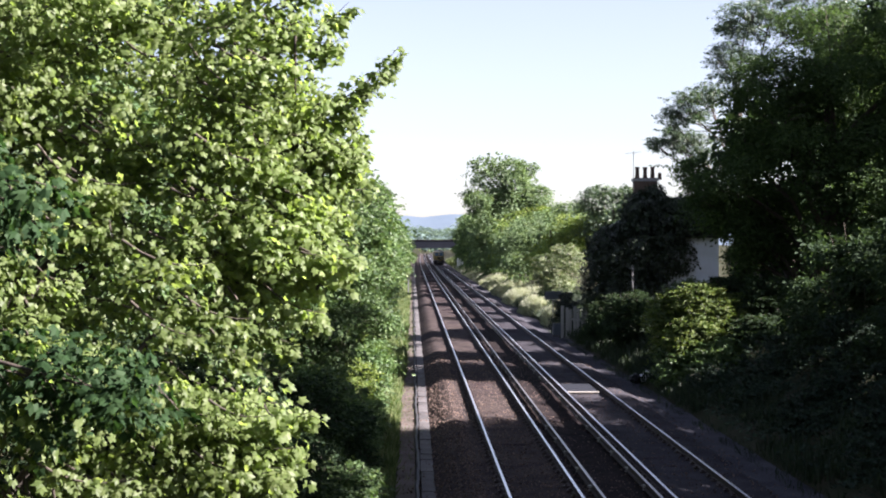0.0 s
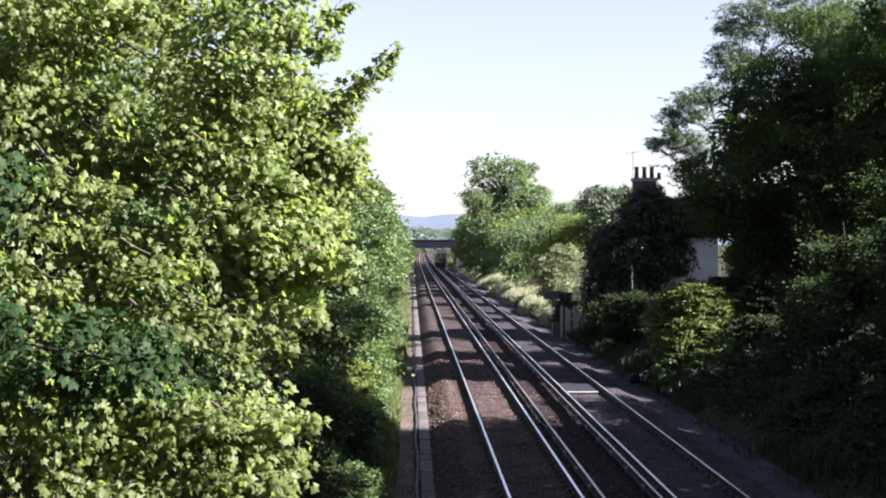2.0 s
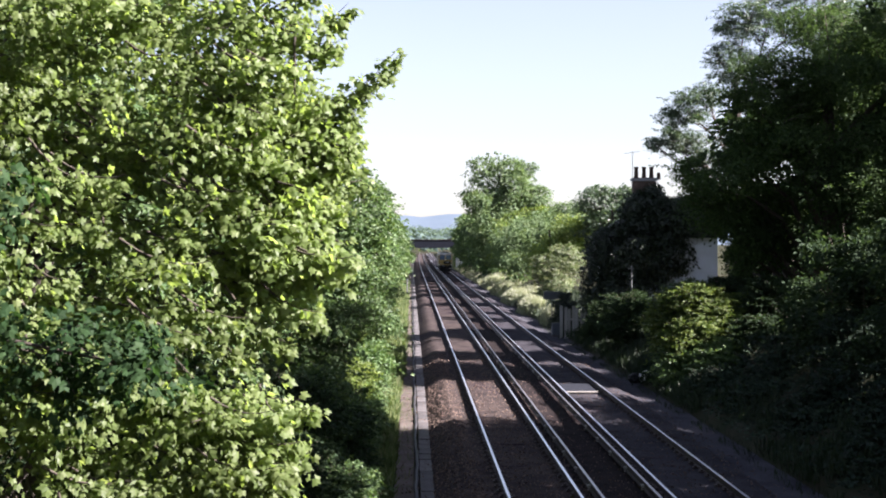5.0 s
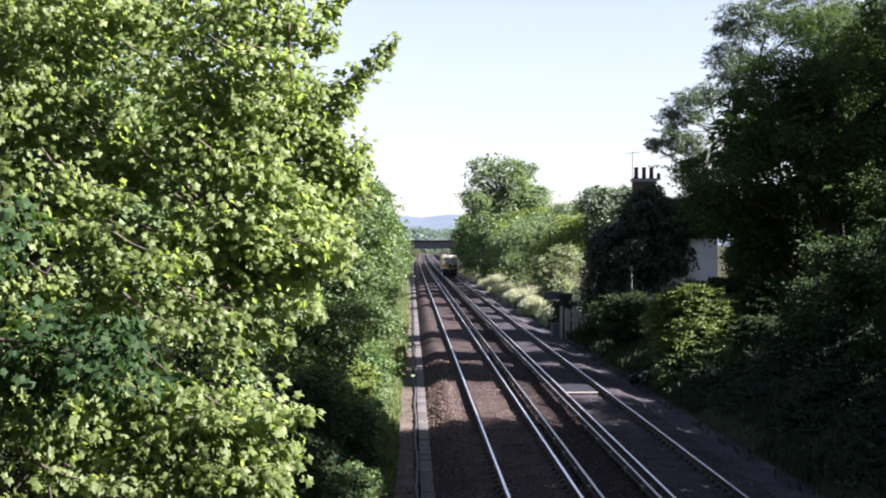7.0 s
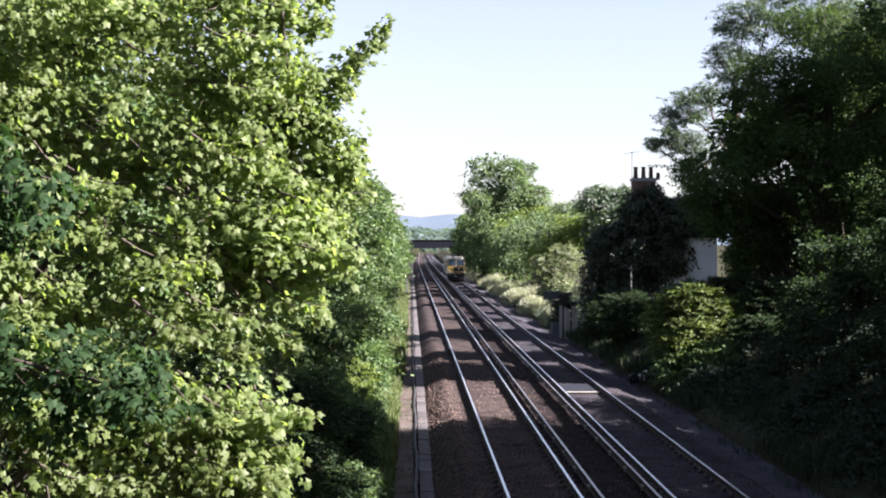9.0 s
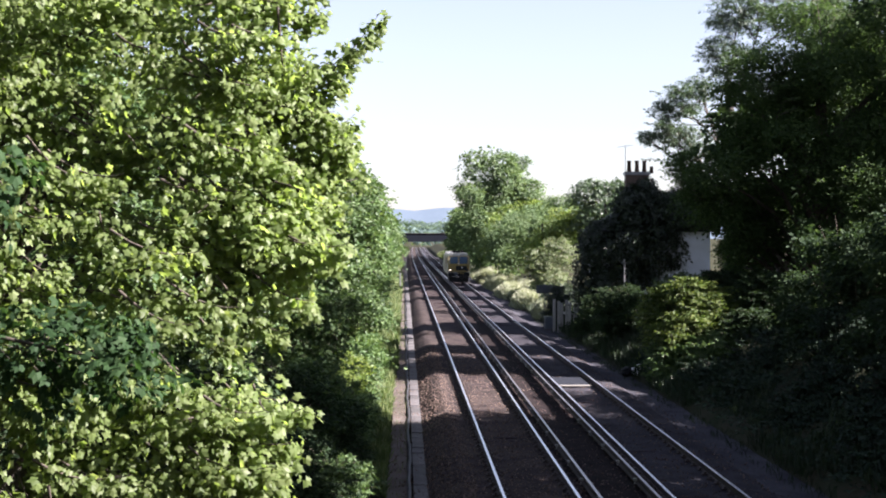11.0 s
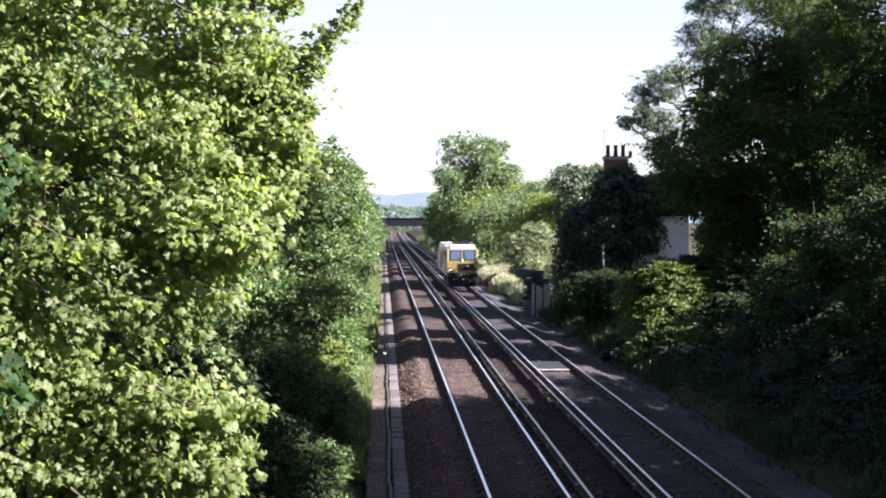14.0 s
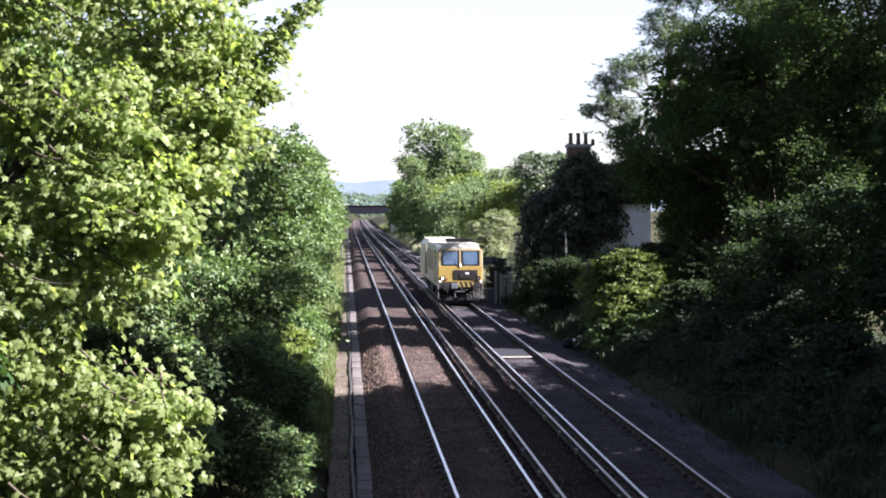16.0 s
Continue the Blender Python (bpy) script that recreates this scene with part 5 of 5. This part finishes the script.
# bushes given the dark leaf have their shade put into its colour
for k, (kind, x, y, z, rx, ry, rz, leaf, lab) in enumerate((
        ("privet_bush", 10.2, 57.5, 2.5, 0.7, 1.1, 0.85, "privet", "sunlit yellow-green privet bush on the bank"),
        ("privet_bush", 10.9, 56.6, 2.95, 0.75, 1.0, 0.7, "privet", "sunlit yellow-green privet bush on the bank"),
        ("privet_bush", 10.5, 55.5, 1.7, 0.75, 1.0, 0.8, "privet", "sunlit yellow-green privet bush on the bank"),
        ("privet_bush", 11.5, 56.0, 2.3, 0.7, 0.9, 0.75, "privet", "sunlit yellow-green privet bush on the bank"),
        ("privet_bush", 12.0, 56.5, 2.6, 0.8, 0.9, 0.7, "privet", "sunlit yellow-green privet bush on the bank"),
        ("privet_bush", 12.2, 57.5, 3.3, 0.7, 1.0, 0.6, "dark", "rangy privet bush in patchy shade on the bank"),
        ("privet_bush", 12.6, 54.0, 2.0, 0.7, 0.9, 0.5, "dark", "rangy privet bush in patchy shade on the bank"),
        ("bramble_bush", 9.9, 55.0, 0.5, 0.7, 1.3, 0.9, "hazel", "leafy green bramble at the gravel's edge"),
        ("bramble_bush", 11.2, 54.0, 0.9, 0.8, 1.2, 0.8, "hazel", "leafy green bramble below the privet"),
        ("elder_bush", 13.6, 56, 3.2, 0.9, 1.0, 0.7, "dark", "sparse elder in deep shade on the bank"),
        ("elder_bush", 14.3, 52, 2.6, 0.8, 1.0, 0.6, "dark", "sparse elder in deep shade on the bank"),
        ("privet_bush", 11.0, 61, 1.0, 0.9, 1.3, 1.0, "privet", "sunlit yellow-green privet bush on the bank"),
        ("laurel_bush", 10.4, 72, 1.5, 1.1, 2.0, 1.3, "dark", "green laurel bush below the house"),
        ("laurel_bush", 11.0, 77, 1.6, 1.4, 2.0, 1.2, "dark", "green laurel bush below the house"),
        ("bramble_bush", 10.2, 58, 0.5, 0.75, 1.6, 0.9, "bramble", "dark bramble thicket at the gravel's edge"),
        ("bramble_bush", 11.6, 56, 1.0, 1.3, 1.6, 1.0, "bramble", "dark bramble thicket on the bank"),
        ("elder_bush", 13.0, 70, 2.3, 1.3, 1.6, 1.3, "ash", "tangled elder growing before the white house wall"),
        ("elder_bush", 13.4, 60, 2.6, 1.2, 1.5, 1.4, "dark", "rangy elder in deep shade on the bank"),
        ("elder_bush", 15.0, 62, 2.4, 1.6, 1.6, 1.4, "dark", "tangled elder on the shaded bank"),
        ("bramble_bush", 11.6, 41, 0.8, 0.7, 1.3, 1.0, "bramble", "dark bramble with pale leaf tips on the bank"),
        ("bramble_bush", 13.2, 44, 1.9, 1.1, 1.6, 1.4, "bramble", "dark bramble with pale leaf tips on the bank"),
        ("bramble_bush", 11.4, 35.5, 0.4, 0.6, 1.3, 0.9, "bramble", "dark bramble at the foot of the bank"),
        ("bramble_bush", 10.9, 46.5, 0.3, 0.8, 2.0, 0.7, "bramble", "dark bramble at the foot of the bank"),
        ("bramble_bush", 12.1, 49, 1.2, 1.0, 2.0, 1.0, "bramble", "dark bramble thicket on the bank"),
        ("bramble_bush", 10.6, 51.5, 0.2, 0.7, 1.8, 0.7, "bramble", "dark bramble at the foot of the bank"),
        ("bramble_bush", 12.4, 37.5, 1.2, 0.9, 1.8, 1.1, "bramble", "dark bramble thicket on the bank"),
        ("bramble_bush", 10.7, 40, 0.2, 0.6, 2.0, 0.6, "bramble", "dark bramble at the foot of the bank"),
        ("bramble_bush", 10.7, 33, 0.2, 0.6, 2.0, 0.6, "bramble", "dark bramble at the foot of the bank"),
        ("bramble_bush", 11.6, 30, 0.6, 0.9, 2.2, 1.0, "bramble", "dark bramble thicket on the bank"),
        ("elder_bush", 11.2, 112, 3.3, 1.75, 2.5, 2.0, "elder", "pale elder bush beyond the sign"),
        ("laurel_bush", 9.35, 90.5, 1.0, 0.5, 1.0, 1.2, "ivy", "ivy-clad stump beside the paling fence"),
        ("laurel_bush", 10.0, 79, 0.9, 0.7, 2.5, 1.2, "dark", "dark bush at the gravel's edge"))):
    tree(kind, lab, "bush", (x, y, lie(x, y) - 0.05), (x, y, z + rz * 0.2),
         [(x, y, z, rx, ry, rz), (x - rx * 0.4, y - ry * 0.3, z - rz * 0.45, rx * 0.75, ry * 0.8, rz * 0.7), (x + rx * 0.45, y, z + rz * 0.3, rx * 0.7, ry * 0.8, rz * 0.75)],
         0.06, 80 + k, leaf, 6 if leaf == "privet" else 9 if y < 80 else 8, 10, 0.2, 0.165 if y < 80 else 0.18, floor=-0.4, back=0.4, group="bushes on the far bank", tier=6, shoot=(300, 0.85) if leaf == "privet" else (150, 0.7), lump=0.55, shell=0.45)
# trees at 163, 191, 372 and 396 m are added to shade the vehicle
for k, (x, y, blobs, leaf, lab) in enumerate((
        (13.5, 150, [(10.6, 147, 4.6, 2.4, 4, 3.6), (13.2, 150, 6.8, 3.0, 4, 2.6), (16.8, 152, 7.4, 3.2, 4, 2.4), (14.5, 146, 4.6, 3.0, 3, 2.6), (18.5, 150, 5.6, 3, 4, 3)], "midtree", "rounded bright green tree beside the line"),
        (12.0, 128, [(11.8, 128, 3.2, 2.0, 3, 2.6), (13.8, 128, 5.6, 2.2, 3, 2.2), (16.2, 128, 6.4, 2.2, 3, 2.0)], "bright", "sunlit green tree with tiered boughs"),
        (12.8, 205, [(11.8, 205, 13.9, 4.3, 4.5, 5.0), (14.4, 205, 13.0, 3.9, 4, 4.4), (9.9, 203, 10.2, 2.6, 4, 3.8), (16.2, 205, 10.6, 3.9, 4, 3.5), (10.0, 204, 5.2, 1.9, 4, 3.8), (13.5, 201, 6.5, 3.2, 4, 3.6), (17.6, 204, 8.0, 3.2, 4, 3.0)], "midtree", "tall round-headed tree beside the line"),
        (14.0, 372, [(13.5, 368, 5.0, 2.6, 7, 5), (15, 376, 9, 3.4, 8, 4.5)], "hedge", "dark tree beyond the road bridge"),
        (14.5, 396, [(14, 395, 5.0, 2.6, 8, 5), (16, 396, 9, 3.6, 8, 4.5)], "hedge", "dark tree beyond the road bridge"),
        (14.0, 101, [(14.6, 101, 6.2, 1.0, 3.0, 1.8), (15.4, 102, 7.4, 1.2, 3, 1.4)], "ash", "grey-green tree behind the house chimney"),
        (12.6, 163, [(11.7, 163, 4.4, 2.0, 6, 3.8), (14, 163, 6.4, 2.6, 5, 2.6)], "midtree", "bright green tree beside the line"),
        (16.0, 125, [(15.6, 124, 8.8, 1.6, 2, 1.4), (17.8, 124, 8.8, 1.4, 2, 1.2), (16.8, 124, 7, 2.4, 2, 1.5)], "ash", "grey-green tree behind the house chimney"),
        (13.2, 191, [(11.6, 190, 5.0, 1.9, 5, 3.8), (13.6, 191, 7.0, 2.6, 5, 2.8)], "midtree", "bright green tree beside the line"),
        (13.0, 176, [(11.5, 176, 4.4, 2.2, 4, 3.6), (14.5, 177, 7, 3, 4, 3)], "bright", "bright green tree beside the line"))):
    tree("lineside_tree", lab, "tree", (x, y, 0.6), (x, y, max(b[2] for b in blobs)), blobs, 0.25, 120 + k, leaf, 3.2 if y < 160 else 1.6, 12, 0.42 if y < 160 else 0.6, 0.28 if y < 160 else 0.46, group="trees beside the line", floor=0.0, lump=0.32, back=0.25, shoot=(90, 1.2))

for k in range(11):
    y, x, h = 211 + 13 * k, 12.4 + 0.35 * math.sin(k * 2.1) + bend(211 + 13 * k), 10.5 + 1.6 * math.sin(k * 1.7)
    tree("hedgerow_tree", "dark tree crowding the line towards the road bridge", "tree", (x, y, 0.6), (x, y, h * 0.8),
         [(x - 0.5, y, h * 0.36, 2.1, 8, h * 0.4), (x + 0.8, y + 2, h * 0.72, 2.6, 7, h * 0.3), (x + 3, y, h * 0.5, 2.6, 7, h * 0.45)],
         0.2, 240 + k, "hedge", 0.7, 10, 0.65, 0.66, group="hedgerow trees", floor=0.0, back=0.2, lump=0.3, shoot=(120, 1.6))

for k, (x, y, rx, ry, h) in enumerate(((9.9, 101, 0.8, 5, 1.0), (9.7, 118, 1.05, 7, 1.05), (9.8, 138, 1.2, 9, 1.0), (9.9, 160, 1.2, 9, 1.0), (10.0, 184, 1.1, 9, 1.05))):
    hummock(x, y, rx, ry, h, 3600, 200 + k)
grass_patch("verge_grass", "long sunlit grass along the sandy path", -1.0, -0.4, 32, 60, 6000, 0.36, "grass", 301)
grass_patch("verge_grass", "long sunlit grass along the sandy path", -1.7, -0.3, 60, 210, 24000, 0.7, "grass", 302)
grass_patch("verge_grass", "long sunlit grass along the sandy path", -3.0, -0.4, 210, 345, 6000, 0.8, "grass", 303)
grass_patch("bank_grass", "rough grass beside the far road bridge", 9.3, 17, 290, 420, 7000, 1.0, "grass", 309)
grass_patch("verge_grass", "tall pale green growth between hedge and path", -1.15, -0.5, 36, 75, 7000, 0.5, "grass", 310)
grass_patch("path_tufts", "small tufts of grass and weeds on the sandy strip", -0.36, 0.1, 26, 120, 1500, 0.11, "grass", 311, zf=lambda a, b: -0.45, lumps=0.6)
ground_cover("bank_ivy", "low dark leaves covering the shaded bank", 9.4, 16, 25, 64, 17000, 0.13, "bramble", 304)
ground_cover("verge_ivy", "low leaves under the trees of the verge", -7, -0.75, 20, 62, 30000, 0.1, "dark", 307)
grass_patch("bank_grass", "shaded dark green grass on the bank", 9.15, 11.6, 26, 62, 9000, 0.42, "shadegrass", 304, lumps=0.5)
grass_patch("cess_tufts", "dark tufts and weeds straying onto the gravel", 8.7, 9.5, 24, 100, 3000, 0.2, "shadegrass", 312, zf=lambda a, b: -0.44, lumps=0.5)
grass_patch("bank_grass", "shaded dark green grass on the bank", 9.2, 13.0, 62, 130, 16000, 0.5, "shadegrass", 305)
grass_patch("bank_grass", "sunlit rough grass on the bank", 9.0, 12.0, 130, 330, 9000, 0.6, "haygrass", 306)

# ---- track and its many pieces ----
build_bed()
build_trough()
build_track(LEFT_RAILS, "railway track with shining rails on brown ballast beside the trough", 3.92, "raised conductor rail on insulators beside a running rail")
build_track(RIGHT_RAILS, "railway track with worn rails, used by the vehicle", 5.09, "raised conductor rail on insulators between the tracks")


def gone(t):
    """Metres that the vehicle has run since the start; it gathers a little speed."""
    return 15.2 * t + 0.0757 * t * t


def motions():
    walk(vehicle, [(i * 0.5, pose(6.2 + bend(342 - gone(i * 0.5)), 342 - gone(i * 0.5), 0)) for i in range(33)])
    for wheel, y in wheelsets:
        walk(wheel, [(i / 30, pose(0, y, 0.42, gone(i / 30) / 0.42 * 57.2958)) for i in range(481)])
    for k, (bough, root) in enumerate(boughs):
        rows = []
        for i in range(41):
            t = i * 0.4
            gust = 0.5 + 0.5 * math.sin(t * 0.45 - 1.4)
            sink = 5.0 * min(max((t - 12.5) / 3.0, 0), 1) if k == 4 else 0
            lift = sink - 5.0 * min(max((t - 7.2) / 2.0, 0), 1) if k == 1 else sink - 0.8 * gust
            a = lift + (0.6 + 1.3 * gust) * math.sin(t * (2.0 + 0.23 * k) + k * 1.9)
            b = (0.5 + 1.0 * gust) * math.sin(t * (1.5 + 0.17 * k) + k * 0.8)
            back = (0, 0, -13, -18, -7)[k] * min(max((t - 11.3) / 4.0, 0), 1) ** 1.3
            rows.append((t, Matrix.Translation(root) @ pose(0, 0, 0, 0.6 * b, a, 0.7 * b + back)))
        walk(bough, rows)
    swings = (((0, 2, 4, 8, 9, 11.5, 12.2, 14.5, 16), (0, -8, -12, -2, 0, -6, 0, -5, -20)),
              ((0, 0.6, 1.2, 4, 6.5, 8, 9.2, 11.5, 12.6, 16), (-14, -4, 0, -2, -14, -15, -6, -9, -34, -36)))
    for k, (bough, root) in enumerate(near_boughs):
        walk(bough, [(i * 0.4, Matrix.Translation(root) @ pose(0, 0, 0, 3 * math.sin(i * 1.1 + k), 2.2 * math.sin(i * 0.83 + 2 * k), float(np.interp(i * 0.4, *swings[k])) + 2 * math.sin(i * 0.63 + k))) for i in range(41)])


motions()
